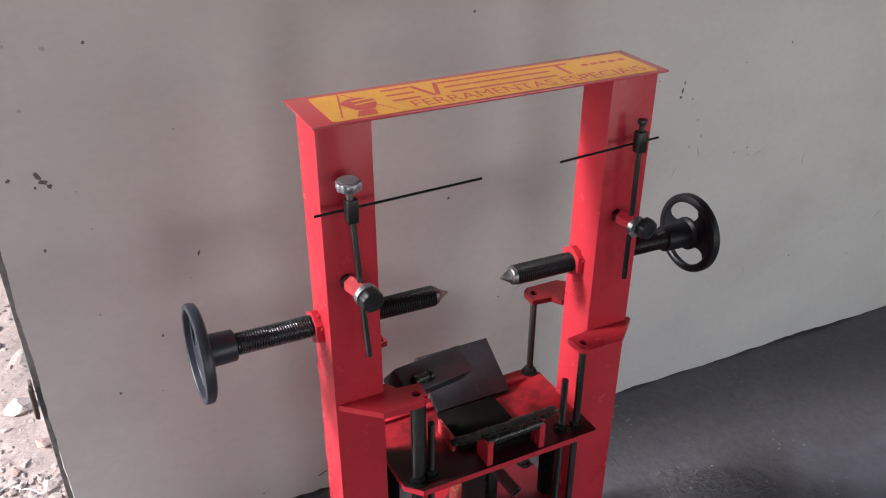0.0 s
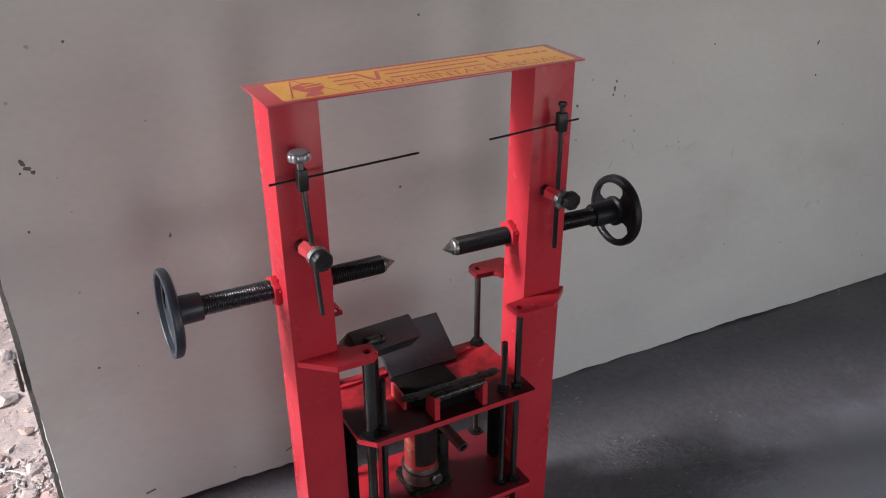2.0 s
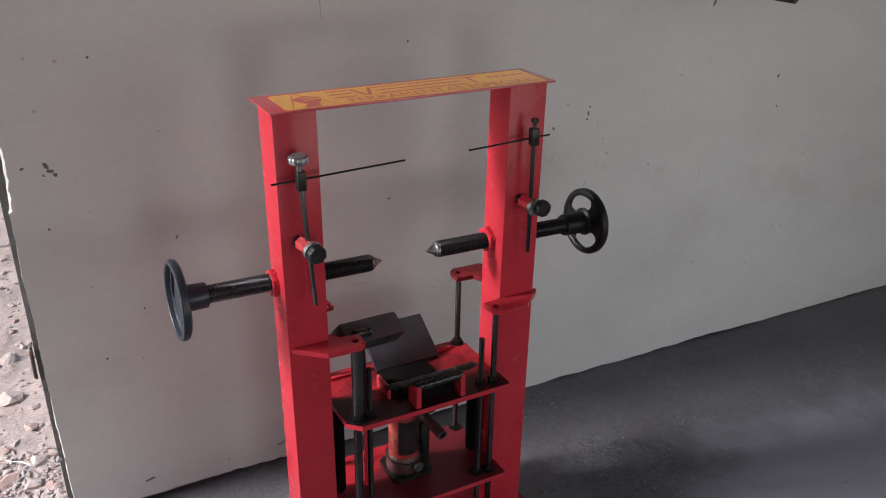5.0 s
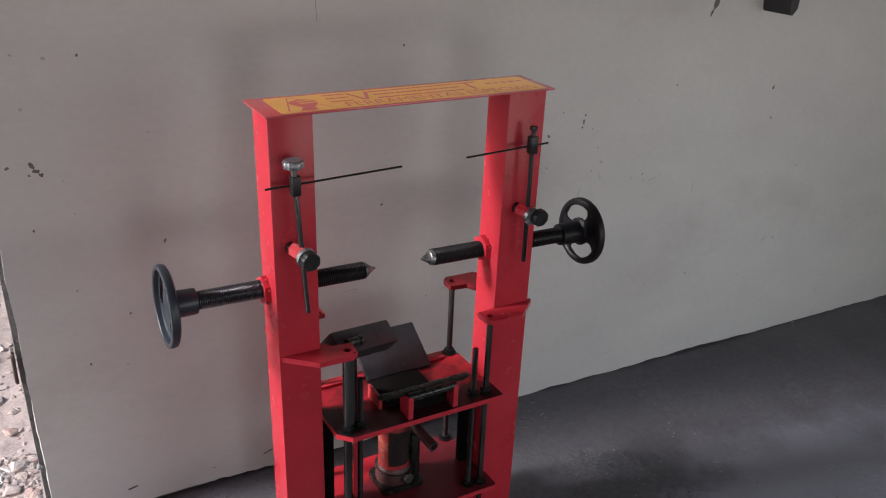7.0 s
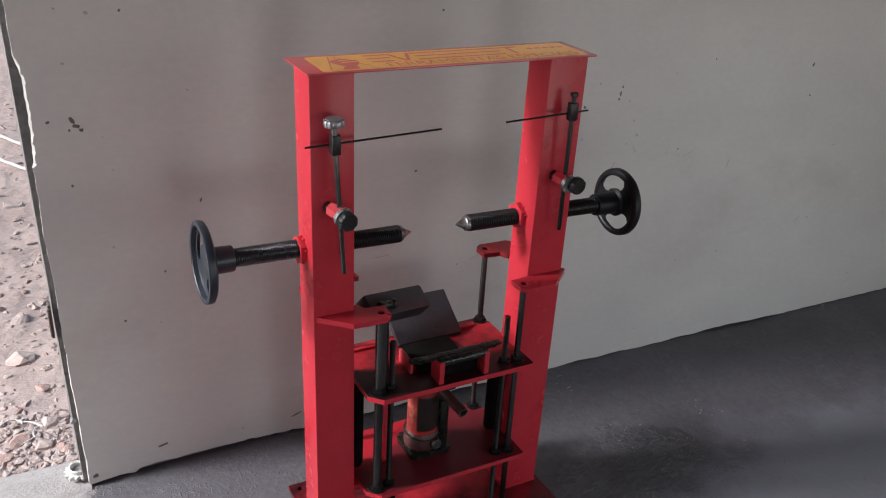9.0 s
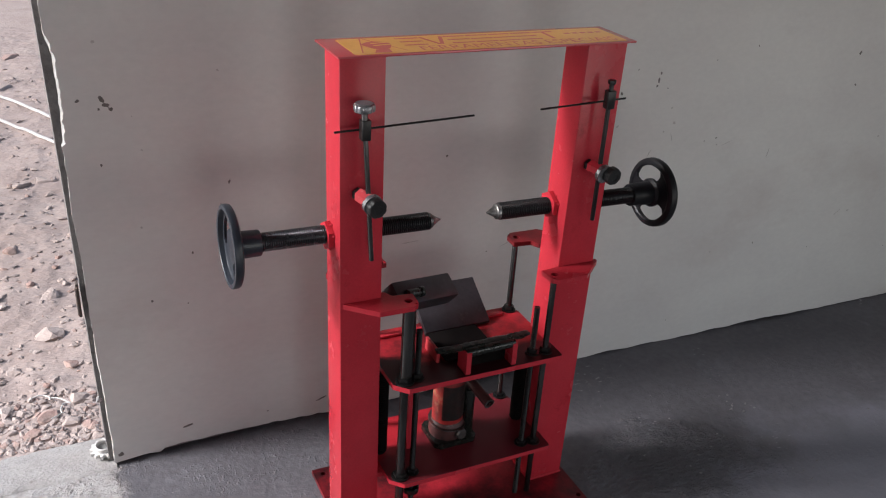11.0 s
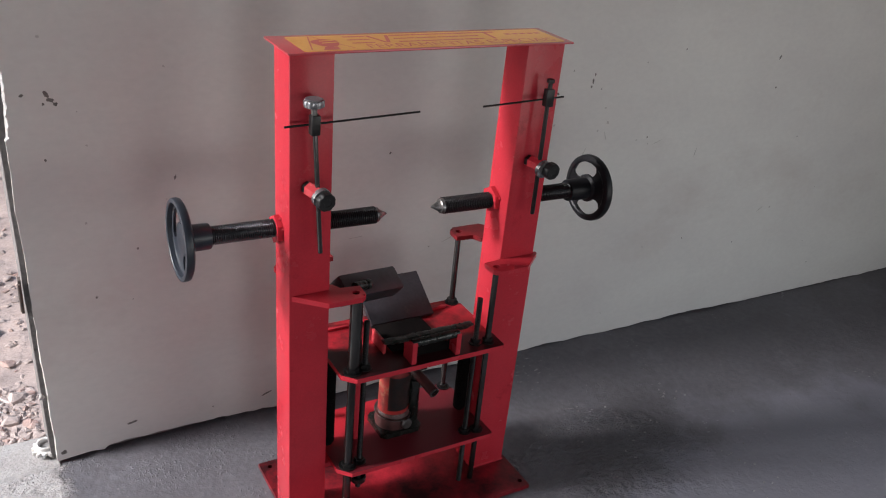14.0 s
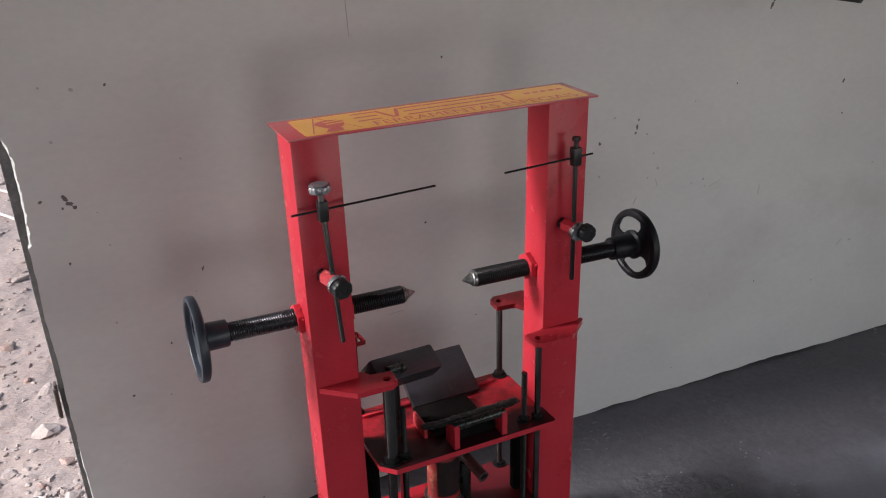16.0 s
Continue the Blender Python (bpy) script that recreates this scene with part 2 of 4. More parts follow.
def grease_shade_front(m, reach, side=0.0, dark_tone=(0.042, 0.008, 0.010)):
    """Grease, and shade put into the colour, over a plate from its front edge, ragged at its border; side lets it run
    on at one end.
    """
    nt = m.node_tree
    n, link = nt.nodes, nt.links.new
    b = n["Principled BSDF"]
    tc, split, t = n.new("ShaderNodeTexCoord"), n.new("ShaderNodeSeparateXYZ"), n.new("ShaderNodeTexNoise")
    t.inputs["Scale"].default_value, t.inputs["Detail"].default_value = 16, 6
    link(tc.outputs["Object"], split.inputs[0])
    link(tc.outputs["Object"], t.inputs["Vector"])

    def op(kind, a, c):
        x = n.new("ShaderNodeMath")
        x.operation = kind
        for socket, v in zip(x.inputs, (a, c)):
            if isinstance(v, (int, float)):
                socket.default_value = v
            else:
                link(v, socket)
        return x.outputs[0]

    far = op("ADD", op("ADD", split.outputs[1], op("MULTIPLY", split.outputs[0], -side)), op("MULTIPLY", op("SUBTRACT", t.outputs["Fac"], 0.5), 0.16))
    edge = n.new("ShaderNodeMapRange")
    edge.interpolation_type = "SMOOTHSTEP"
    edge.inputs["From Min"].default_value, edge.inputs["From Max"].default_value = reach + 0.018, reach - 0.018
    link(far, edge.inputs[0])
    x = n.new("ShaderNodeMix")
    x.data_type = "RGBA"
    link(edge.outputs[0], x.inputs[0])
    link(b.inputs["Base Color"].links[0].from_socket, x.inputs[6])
    x.inputs[7].default_value = (*dark_tone, 1)
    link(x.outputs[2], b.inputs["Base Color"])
    return m


# both plates: real grease plus the press's inner shade, painted as one dark tone
TABLE_RED = grease_shade_front(material("table_enamel", (0.46, 0.022, 0.034), 0.36, 0, (0.34, 0.016, 0.026), 9, 0.3, 200, 0.1, 0.001, spec=0.3, mark=(0.05, 0.008, 0.010), mark_scale=9, mark_at=(0.46, 0.66)), -0.012, -0.12)
SHELF_RED = grease_shade_front(material("shelf_enamel", (0.44, 0.020, 0.032), 0.38, 0, (0.30, 0.014, 0.024), 8, 0.3, 200, 0.1, 0.001, spec=0.3, mark=(0.06, 0.008, 0.010), mark_scale=8, mark_at=(0.60, 0.76)), 0.062, 0.40, (0.135, 0.013, 0.020))
ROD_STEEL = material("oily_bright_bar", (0.125, 0.121, 0.119), 0.24, 0.85, (0.030, 0.028, 0.027), 50, 0.4, 220, 0.1, 0.0005, stretch=(1, 1, 0.15))
SILL = material("pale_concrete", (0.376, 0.362, 0.356), 0.9, 0, (0.312, 0.294, 0.288), 12, 0.6, 160, 0.7, 0.003, mark=(0.216, 0.200, 0.192), mark_scale=48, mark_at=(0.60, 0.70))
CRUMB = material("dusty_cement_crumb", (0.27, 0.262, 0.27), 0.95, 0, (0.19, 0.183, 0.188), 120, 0.5, 300, 0.3, 0.001, island=0.3)
EARTH = material("dusty_earth", (0.428, 0.348, 0.324), 0.95, 0, (0.352, 0.276, 0.254), 4.5, 0.45, 60, 0.55, 0.007, mark=(0.312, 0.240, 0.218), mark_scale=11, mark_at=(0.56, 0.74), stretch=(1, 1.5, 1))
STONE = material("pale_rubble", (0.432, 0.360, 0.336), 0.95, 0, (0.368, 0.292, 0.272), 22, 0.6, 90, 0.7, 0.004, mark=(0.448, 0.392, 0.368), mark_scale=30, mark_at=(0.58, 0.72), island=0.14)
BRICK = material("broken_brick", (0.376, 0.248, 0.220), 0.95, 0, (0.344, 0.268, 0.240), 20, 0.6, 100, 0.6, 0.004, island=0.2)
WHITE_PLASTIC = material("white_cable_sheath", (0.72, 0.71, 0.70), 0.5, 0, (0.6, 0.58, 0.56), 20, 0.3, 100, 0.05)
CABLE_GREY = material("dusty_cable_sheath", (0.56, 0.55, 0.56), 0.5, 0, (0.46, 0.44, 0.44), 20, 0.3, 100, 0.05)
PALE_METAL = material("pale_cast_metal", (0.74, 0.73, 0.72), 0.6, 0.1, (0.50, 0.48, 0.46), 60, 0.5, 200, 0.2, 0.001)
WOOD = material("weathered_wood", (0.48, 0.38, 0.30), 0.85, 0, (0.30, 0.23, 0.18), 8, 0.6, 40, 0.6, 0.003, stretch=(0.2, 3, 3))
RUBBER = material("black_rubber", (0.025, 0.024, 0.026), 0.6, 0, (0.045, 0.042, 0.042), 25, 0.5, 150, 0.3, 0.001)
# dull tones for the shed's added shell, picked to cut bounced light
LOW_BOUNCE_WALL = material("low_bounce_wall", (0.25, 0.235, 0.22), 0.95, 0, (0.18, 0.168, 0.158), 6, 0.6, 80, 0.5, 0.004)
RUST = material("rusty_iron", (0.10, 0.085, 0.08), 0.8, 0.2, (0.15, 0.11, 0.09), 60, 0.5, 200, 0.4, 0.001)
LOW_BOUNCE_ROOF = material("low_bounce_roof", (0.13, 0.125, 0.12), 0.9, 0, (0.09, 0.085, 0.08), 3, 0.4, 60, 0.3, 0.003)


# ---- mesh helpers ----
def obj(name, bm, mat, origin=(0, 0, 0), smooth=True, extra=()):
    bmesh.ops.recalc_face_normals(bm, faces=bm.faces)
    bmesh.ops.translate(bm, verts=bm.verts, vec=-Vector(origin))
    me = bpy.data.meshes.new(name)
    bm.to_mesh(me)
    bm.free()
    for m in (mat, *extra):
        me.materials.append(m)
    if smooth:
        for p in me.polygons:
            p.use_smooth = True
        me.set_sharp_from_angle(angle=radians(32))
    return new(name, me)


def thing(name, origin, label, category, group=""):
    ob = new(name)
    ob.empty_display_size = 0.05
    ob.location = origin
    return tagged(ob, label, category, group)


def root_of(ob):
    while ob.parent:
        ob = ob.parent
    return ob


def part(name, bm, mat, parent, label="", extra=()):
    ob = obj(name, bm, mat, root_of(parent).location, True, extra)
    ob.parent = parent
    if label:
        tagged(ob, label)
    return ob


def box(x0, x1, y0, y1, z0, z1, bevel=0.001, turn=None, bm=None):
    out = bm or bmesh.new()
    own = bmesh.new()
    bmesh.ops.create_cube(own, size=1)
    bmesh.ops.scale(own, verts=own.verts, vec=(x1 - x0, y1 - y0, z1 - z0))
    if bevel:
        bmesh.ops.bevel(own, geom=own.edges, offset=bevel, segments=2, affect="EDGES", profile=0.6)
    if turn:
        bmesh.ops.transform(own, verts=own.verts, matrix=turn)
    bmesh.ops.translate(own, verts=own.verts, vec=((x0 + x1) / 2, (y0 + y1) / 2, (z0 + z1) / 2))
    return join(out, own)


def join(bm, other):
    me = bpy.data.meshes.new("tmp")
    other.to_mesh(me)
    other.free()
    bm.from_mesh(me)
    bpy.data.meshes.remove(me)
    return bm


def rod(a, b, r, r2=None, segs=24, bevel=0.0, bm=None):
    """A round bar from a to b."""
    a, b = Vector(a), Vector(b)
    own = bmesh.new()
    d = b - a
    bmesh.ops.create_cone(own, cap_ends=True, segments=segs, radius1=r, radius2=r if r2 is None else r2, depth=d.length)
    if bevel:
        rims = [e for e in own.edges if len(e.link_faces) == 2 and any(len(f.verts) > 4 for f in e.link_faces)]
        bmesh.ops.bevel(own, geom=rims, offset=bevel, segments=2, affect="EDGES", profile=0.6)
    turn = d.to_track_quat("Z", "Y").to_matrix().to_4x4()
    bmesh.ops.transform(own, verts=own.verts, matrix=Matrix.Translation((a + b) / 2) @ turn)
    return join(bm or bmesh.new(), own)


def ring_points(c, r, segs=20):
    return [(c[0] + r * math.cos(2 * math.pi * i / segs), c[1] + r * math.sin(2 * math.pi * i / segs)) for i in range(segs)]


def plate(outline, z0, z1, holes=(), bm=None):
    """A flat plate of that outline in x and y, with round holes (x, y, r) through it."""
    own = bmesh.new()
    loops = [list(outline)] + [ring_points(h[:2], h[2]) for h in holes]
    for z in (z0, z1):
        edges = []
        for loop in loops:
            vs = [own.verts.new((x, y, z)) for x, y in loop]
            edges += [own.edges.new((vs[i], vs[(i + 1) % len(vs)])) for i in range(len(vs))]
        bmesh.ops.triangle_fill(own, use_beauty=True, use_dissolve=False, edges=edges)
    own.verts.ensure_lookup_table()
    total = sum(len(loop) for loop in loops)
    at = 0
    for loop in loops:
        k = len(loop)
        for i in range(k):
            j = (i + 1) % k
            own.faces.new([own.verts[at + i], own.verts[at + j], own.verts[total + at + j], own.verts[total + at + i]])
        at += k
    return join(bm or bmesh.new(), own)


def chamfered(x0, x1, y0, y1, c):
    return [(x0 + c, y0), (x1 - c, y0), (x1, y0 + c), (x1, y1 - c), (x1 - c, y1), (x0 + c, y1), (x0, y1 - c), (x0, y0 + c)]


def tube(points, r, segs=10, bm=None):
    """A round cord through the points."""
    own = bmesh.new()
    pts = [Vector(p) for p in points]
    rings = []
    for i, p in enumerate(pts):
        d = (pts[min(i + 1, len(pts) - 1)] - pts[max(i - 1, 0)]).normalized()
        u = d.orthogonal().normalized() if i == 0 else (u - d * u.dot(d)).normalized()
        v = d.cross(u)
        rings.append([own.verts.new(p + r * (math.cos(2 * math.pi * k / segs) * u + math.sin(2 * math.pi * k / segs) * v)) for k in range(segs)])
    for a, b in zip(rings, rings[1:]):
        for k in range(segs):
            own.faces.new([a[k], a[(k + 1) % segs], b[(k + 1) % segs], b[k]])
    own.faces.new(rings[0][::-1])
    own.faces.new(rings[-1])
    return join(bm or bmesh.new(), own)


def thread(a, b, r, pitch, depth, segs=28):
    """A screw with a real helical thread from a to b."""
    a, b = Vector(a), Vector(b)
    d = (b - a)
    turn = d.to_track_quat("Z", "Y").to_matrix()
    per = 4
    rows = int(d.length / pitch * per)
    bm = bmesh.new()
    rings = []
    for i in range(rows + 1):
        z = d.length * i / rows
        ring = []
        for k in range(segs):
            ang = 2 * math.pi * k / segs
            ph = (z / pitch - k / segs) % 1.0
            cut = depth * (1 - min(1.0, abs(ph - 0.5) * 3.2))
            ring.append(bm.verts.new(a + turn @ Vector(((r - cut) * math.cos(ang), (r - cut) * math.sin(ang), z))))
        rings.append(ring)
    for p, q in zip(rings, rings[1:]):
        for k in range(segs):
            bm.faces.new([p[k], p[(k + 1) % segs], q[(k + 1) % segs], q[k]])
    bm.faces.new(rings[0][::-1])
    bm.faces.new(rings[-1])
    return bm


def lathe(profile, a, axis, segs=40, bm=None):
    """Turn a profile of (along, radius) round an axis that starts at a."""
    a, axis = Vector(a), Vector(axis).normalized()
    turn = axis.to_track_quat("Z", "Y").to_matrix()
    own = bmesh.new()
    rings = []
    for z, r in profile:
        if r <= 0:
            rings.append([own.verts.new(a + turn @ Vector((0, 0, z)))])
        else:
            rings.append([own.verts.new(a + turn @ Vector((r * math.cos(2 * math.pi * k / segs), r * math.sin(2 * math.pi * k / segs), z))) for k in range(segs)])
    for p, q in zip(rings, rings[1:]):
        for k in range(segs):
            f = [p[k % len(p)], p[(k + 1) % len(p)], q[(k + 1) % len(q)], q[k % len(q)]]
            f = list(dict.fromkeys(f))
            if len(f) > 2:
                own.faces.new(f)
    for ring in (rings[0], rings[-1]):
        if len(ring) > 2 and (Vector(profile[0]) - Vector(profile[-1])).length > 1e-6:
            own.faces.new(ring)
    return join(bm or bmesh.new(), own)


def hex_nut(a, b, r, bm=None):
    return rod(a, b, r, segs=6, bevel=0.0012, bm=bm)


def stone_mesh(rng, size, flat):
    bm = bmesh.new()
    bmesh.ops.create_icosphere(bm, subdivisions=2, radius=size * 1.12)
    cuts = [(Vector((rng.uniform(-1, 1), rng.uniform(-1, 1), rng.uniform(-0.6, 1))).normalized(), rng.uniform(0.45, 0.8)) for _ in range(9)]
    seed = Vector((rng.uniform(0, 50), rng.uniform(0, 50), rng.uniform(0, 50)))
    for v in bm.verts:
        d = v.co.normalized()
        v.co *= 1 + 0.45 * noise.noise(d * 1.3 + seed) + 0.18 * noise.noise(d * 3.1 + seed)
        for way, far_off in cuts:
            over = v.co.dot(way) - far_off * size
            if over > 0:
                v.co -= way * over * 0.97
        v.co.x *= 1.25
        v.co.z *= flat
    return bm


# ---- the setting ----
WALL_Y, EAST_X = 1.40, 2.95


def floor_level(x, y):
    dip = -0.030 * min(1.0, max(0.0, (x - 1.0) / 1.7))
    lift = 0.006 * max(0.0, 1 - abs(x - 0.2) / 0.5) * max(0.0, 1 - abs(WALL_Y - y) / 0.10)
    near = max(0.0, 1 - (abs(x - 0.6) / 0.36) ** 6) * max(0.0, 1 - (abs(y - 1.05) / 0.25) ** 6)
    dip -= 0.006 * min(1.0, max(0.0, (0.02 - x) / 0.03)) * min(1.0, max(0.0, (y - 1.372) / 0.006))
    rough = 0.0035 * noise.noise((x * 6, y * 6, 0.3)) + 0.0018 * noise.noise((x * 21, y * 21, 1.7))
    patch = max(0.0, 1 - ((x - 1.12) / 0.22) ** 2 - ((y - 1.02) / 0.16) ** 2)
    rough += patch * 0.005 * noise.noise((x * 38, y * 52, 4.0))
    return dip + lift + (rough - 0.002) * (1 - near)


def sheet(x0, x1, y0, y1, nx, ny, height):
    bm = bmesh.new()
    grid = [[bm.verts.new((x0 + (x1 - x0) * i / nx, y0 + (y1 - y0) * j / ny, height(x0 + (x1 - x0) * i / nx, y0 + (y1 - y0) * j / ny))) for i in range(nx + 1)] for j in range(ny + 1)]
    for j in range(ny):
        for i in range(nx):
            bm.faces.new([grid[j][i], grid[j][i + 1], grid[j + 1][i + 1], grid[j + 1][i]])
    return bm


def slab(x0, x1, y0, y1, nx, ny, height, bottom):
    bm = sheet(x0, x1, y0, y1, nx, ny, height)
    rim = [e for e in bm.edges if len(e.link_faces) == 1]
    made = bmesh.ops.extrude_edge_only(bm, edges=rim)
    for v in made["geom"]:
        if isinstance(v, bmesh.types.BMVert):
            v.co.z = bottom
    return bm


tagged(obj("floor", slab(-3.6, EAST_X, -1.4, WALL_Y + 0.02, 400, 180, floor_level, -0.15), CEMENT), "dark grey rough cement floor of a shed", "floor", kind="structure")


def sill_level(x, y):
    return -0.0010 + 0.0016 * noise.noise((x * 14, y * 14, 2.0)) + 0.0008 * noise.noise((x * 70, y * 70, 3.0)) - 0.022 * max(0.0, (y - 1.47) / 0.06)


def sill_bed():
    bm = sheet(-3.4, -0.062, 0.0, 1.0, 420, 34, lambda x, y: 0.0)
    for v in bm.verts:
        inner = 1.3800 + 0.006 * noise.noise((v.co.x * 8, 0, 31)) + 0.004 * noise.noise((v.co.x * 34, 0, 32))
        y = inner + (1.535 - inner) * v.co.y
        edge = max(0.0, 1 - v.co.y / 0.10)
        v.co = Vector((v.co.x, y, sill_level(v.co.x, y) - 0.004 * edge ** 2))
    return bm


tagged(obj("threshold", sill_bed(), SILL), "pale worn concrete strip at the gate opening", "threshold", kind="structure")
tagged(obj("kerb", slab(-3.4, 0.25, WALL_Y + 0.021, 1.53, 60, 4, lambda x, y: -0.03, -0.15), SILL), "concrete footing under the gate opening", "kerb", kind="structure")


# loose pale cement crumbs: middle, spread, number
crumb_rng = random.Random(23)
crumbs = bmesh.new()
for cx, cy, spread, count in ((1.450, 1.070, 0.024, 12), (1.425, 0.795, 0.034, 11), (1.405, 0.655, 0.030, 8), (1.33, 0.93, 0.10, 10), (1.62, 0.86, 0.22, 10), (1.12, 0.93, 0.10, 12)):
    for _ in range(count):
        x, y = crumb_rng.gauss(cx, spread), crumb_rng.gauss(cy, spread)
        grit = stone_mesh(crumb_rng, crumb_rng.uniform(0.0012, 0.0030), 1.2)
        bmesh.ops.translate(grit, verts=grit.verts, vec=(x, y, floor_level(x, y) + 0.0008))
        join(crumbs, grit)
tagged(obj("cement_crumbs", crumbs, CRUMB, smooth=False), "small pale cement crumbs scattered on the floor", "crumbs", kind="stuff")

# the plastered wall: a masonry core, with a coat of plaster that ends raggedly
wall_core = bmesh.new()
box(-0.105, EAST_X + 0.15, WALL_Y + 0.014, WALL_Y + 0.15, -0.02, 3.0, 0.003, bm=wall_core)
for v in wall_core.verts:
    if v.co.x < 0:
        v.co.x = -0.076 - 0.021 * v.co.z + (v.co.x + 0.105)
wall_north = tagged(obj("wall_north", wall_core, MASONRY), "grey plastered wall with a broken plaster edge", "wall", kind="structure")


def plaster_edge_x(z):
    x = -0.066 - 0.021 * z + 0.003 * noise.noise((z * 9, 0, 5)) + 0.0016 * noise.noise((z * 40, 0, 7))
    if 0.76 < z < 0.965:
        k = (z - 0.76) / 0.205
        x += 0.0082 * min(1.0, (1 - k) * 5) * (0.40 + 0.60 * min(1.0, k * 2.5)) + 0.0014 * noise.noise((z * 60, 0, 1))
    return x


def lip_width(z):
    inside = max(0.0, min(1.0, (z - 0.757) / 0.006)) * max(0.0, min(1.0, (0.975 - z) / 0.02))
    low = max(0.0, min(1.0, (0.34 - z) / 0.05))
    w = 0.0001 + 0.0010 * max(0.0, noise.noise((z * 30, 0, 20)) - 0.12) + low * max(0.0, 0.0015 + 0.003 * noise.noise((z * 45, 0, 23)))
    return w + inside * max(0.0, 0.0038 + 0.0030 * noise.noise((z * 55, 0, 21)) + 0.0034 * noise.noise((z * 120, 0, 22)))


def plaster_foot(x):
    z = 0.004 + 0.006 * noise.noise((x * 3, 0, 11)) + 0.005 * noise.noise((x * 13, 0, 12)) + 0.002 * noise.noise((x * 45, 0, 13))
    if x < 0.5:
        z += 0.006 * max(0.0, 1 - abs(x - 0.2) / 0.3)
        z += 0.008 * max(0.0, min(1.0, (x - 0.035) / 0.006)) * max(0.0, min(1.0, (0.50 - x) / 0.25)) + 0.007 * max(0.0, noise.noise((x * 28, 0, 14)))
    if x < 0.0:
        z = -0.012
    return z - 0.032 * min(1.0, max(0.0, (x - 1.0) / 1.7))


def plaster_coat():
    zs = [0.006 * i for i in range(201)] + [1.3, 1.6, 2.0, 2.5, 3.0]
    outline = [(plaster_edge_x(z) + lip_width(z), max(z, plaster_foot(plaster_edge_x(z)))) for z in zs]
    outline += [(EAST_X, 3.0)]
    outline += [(x, plaster_foot(x)) for x in np.linspace(EAST_X, 0.0, 260)]
    bm = plate(outline, 0, 0.0145)
    # laid flat as x, z: stand it up against the core
    bmesh.ops.transform(bm, verts=bm.verts, matrix=Matrix(((1, 0, 0, 0), (0, 0, 1, WALL_Y), (0, 1, 0, 0), (0, 0, 0, 1))))
    bm.normal_update()
    for f in bm.faces:
        if abs(f.normal.y) < 0.5:
            f.material_index = 1
    return bm


coat = obj("plaster_coat", plaster_coat(), PLASTER, smooth=False, extra=(PLASTER_EDGE,))
coat.parent = wall_north


rim = bmesh.new()
rows = []
for i in range(201):
    z = 0.006 * i
    x, w = plaster_edge_x(z), lip_width(z)
    z = max(z, plaster_foot(x))
    rows.append([rim.verts.new((x + w * k, WALL_Y + y, z)) for k, y in ((-0.05, 0.0142), (0.10, 0.0085), (0.55, 0.0030), (1.02, -0.0004))])
for p, q in zip(rows, rows[1:]):
    for k in range(3):
        rim.faces.new([p[k], p[k + 1], q[k + 1], q[k]])
rim_ob = obj("plaster_lip", rim, PLASTER_EDGE)
rim_ob.parent = wall_north


def blot(cx, cz, w, h, lean, seed, mat=CHIP):
    rng = random.Random(seed)
    pts = []
    for k in range(11):
        a = 2 * math.pi * k / 11
        s = rng.uniform(0.55, 1.1)
        x, z = s * w / 2 * math.cos(a), s * h / 2 * math.sin(a)
        pts.append((cx + x * math.cos(lean) - z * math.sin(lean), cz + x * math.sin(lean) + z * math.cos(lean)))
    bm = plate(pts, 0, 0.0008)
    bmesh.ops.transform(bm, verts=bm.verts, matrix=Matrix(((1, 0, 0, 0), (0, 0, 1, WALL_Y - 0.0007), (0, 1, 0, 0), (0, 0, 0, 1))))
    ob = obj("chip", bm, mat, smooth=False)
    ob.parent = wall_north


for i, (x, z, w, h, lean) in enumerate([
        (-0.004, 0.842, 0.008, 0.020, 0.5), (0.003, 0.830, 0.016, 0.010, -0.4), (0.011, 0.822, 0.008, 0.010, 0.2), (-0.010, 0.823, 0.006, 0.006, 0),
        (-0.045, 0.842, 0.010, 0.007, 0.3), (1.297, 0.812, 0.005, 0.007, 0), (1.293, 0.795, 0.006, 0.018, 0.1), (1.290, 0.780, 0.008, 0.009, -0.5),
        (1.984, 0.828, 0.008, 0.016, -0.3), (0.224, 0.651, 0.005, 0.013, -0.3), (1.700, 1.075, 0.020, 0.040, -0.5), (1.688, 1.052, 0.010, 0.022, -0.4),
        (0.770, 1.020, 0.006, 0.006, 0), (1.325, 0.772, 0.004, 0.004, 0), (0.14, 0.50, 0.005, 0.006, 0), (0.05, 0.40, 0.006, 0.006, 0), (0.42, 0.055, 0.035, 0.005, 0.35), (-0.050, 0.020, 0.014, 0.013, 0.4), (0.10, 0.060, 0.030, 0.007, 0.2), (0.566, 1.115, 0.0008, 0.10, 0.04), (0.72, 0.655, 0.006, 0.006, 0)]):
    blot(x, z, w, h, lean, i)
speck = random.Random(5)
for i in range(12):
    blot(speck.uniform(-0.05, 2.6), speck.uniform(0.05, 1.15), speck.uniform(0.002, 0.0048), speck.uniform(0.0025, 0.0065), speck.uniform(-0.8, 0.8), 100 + i)

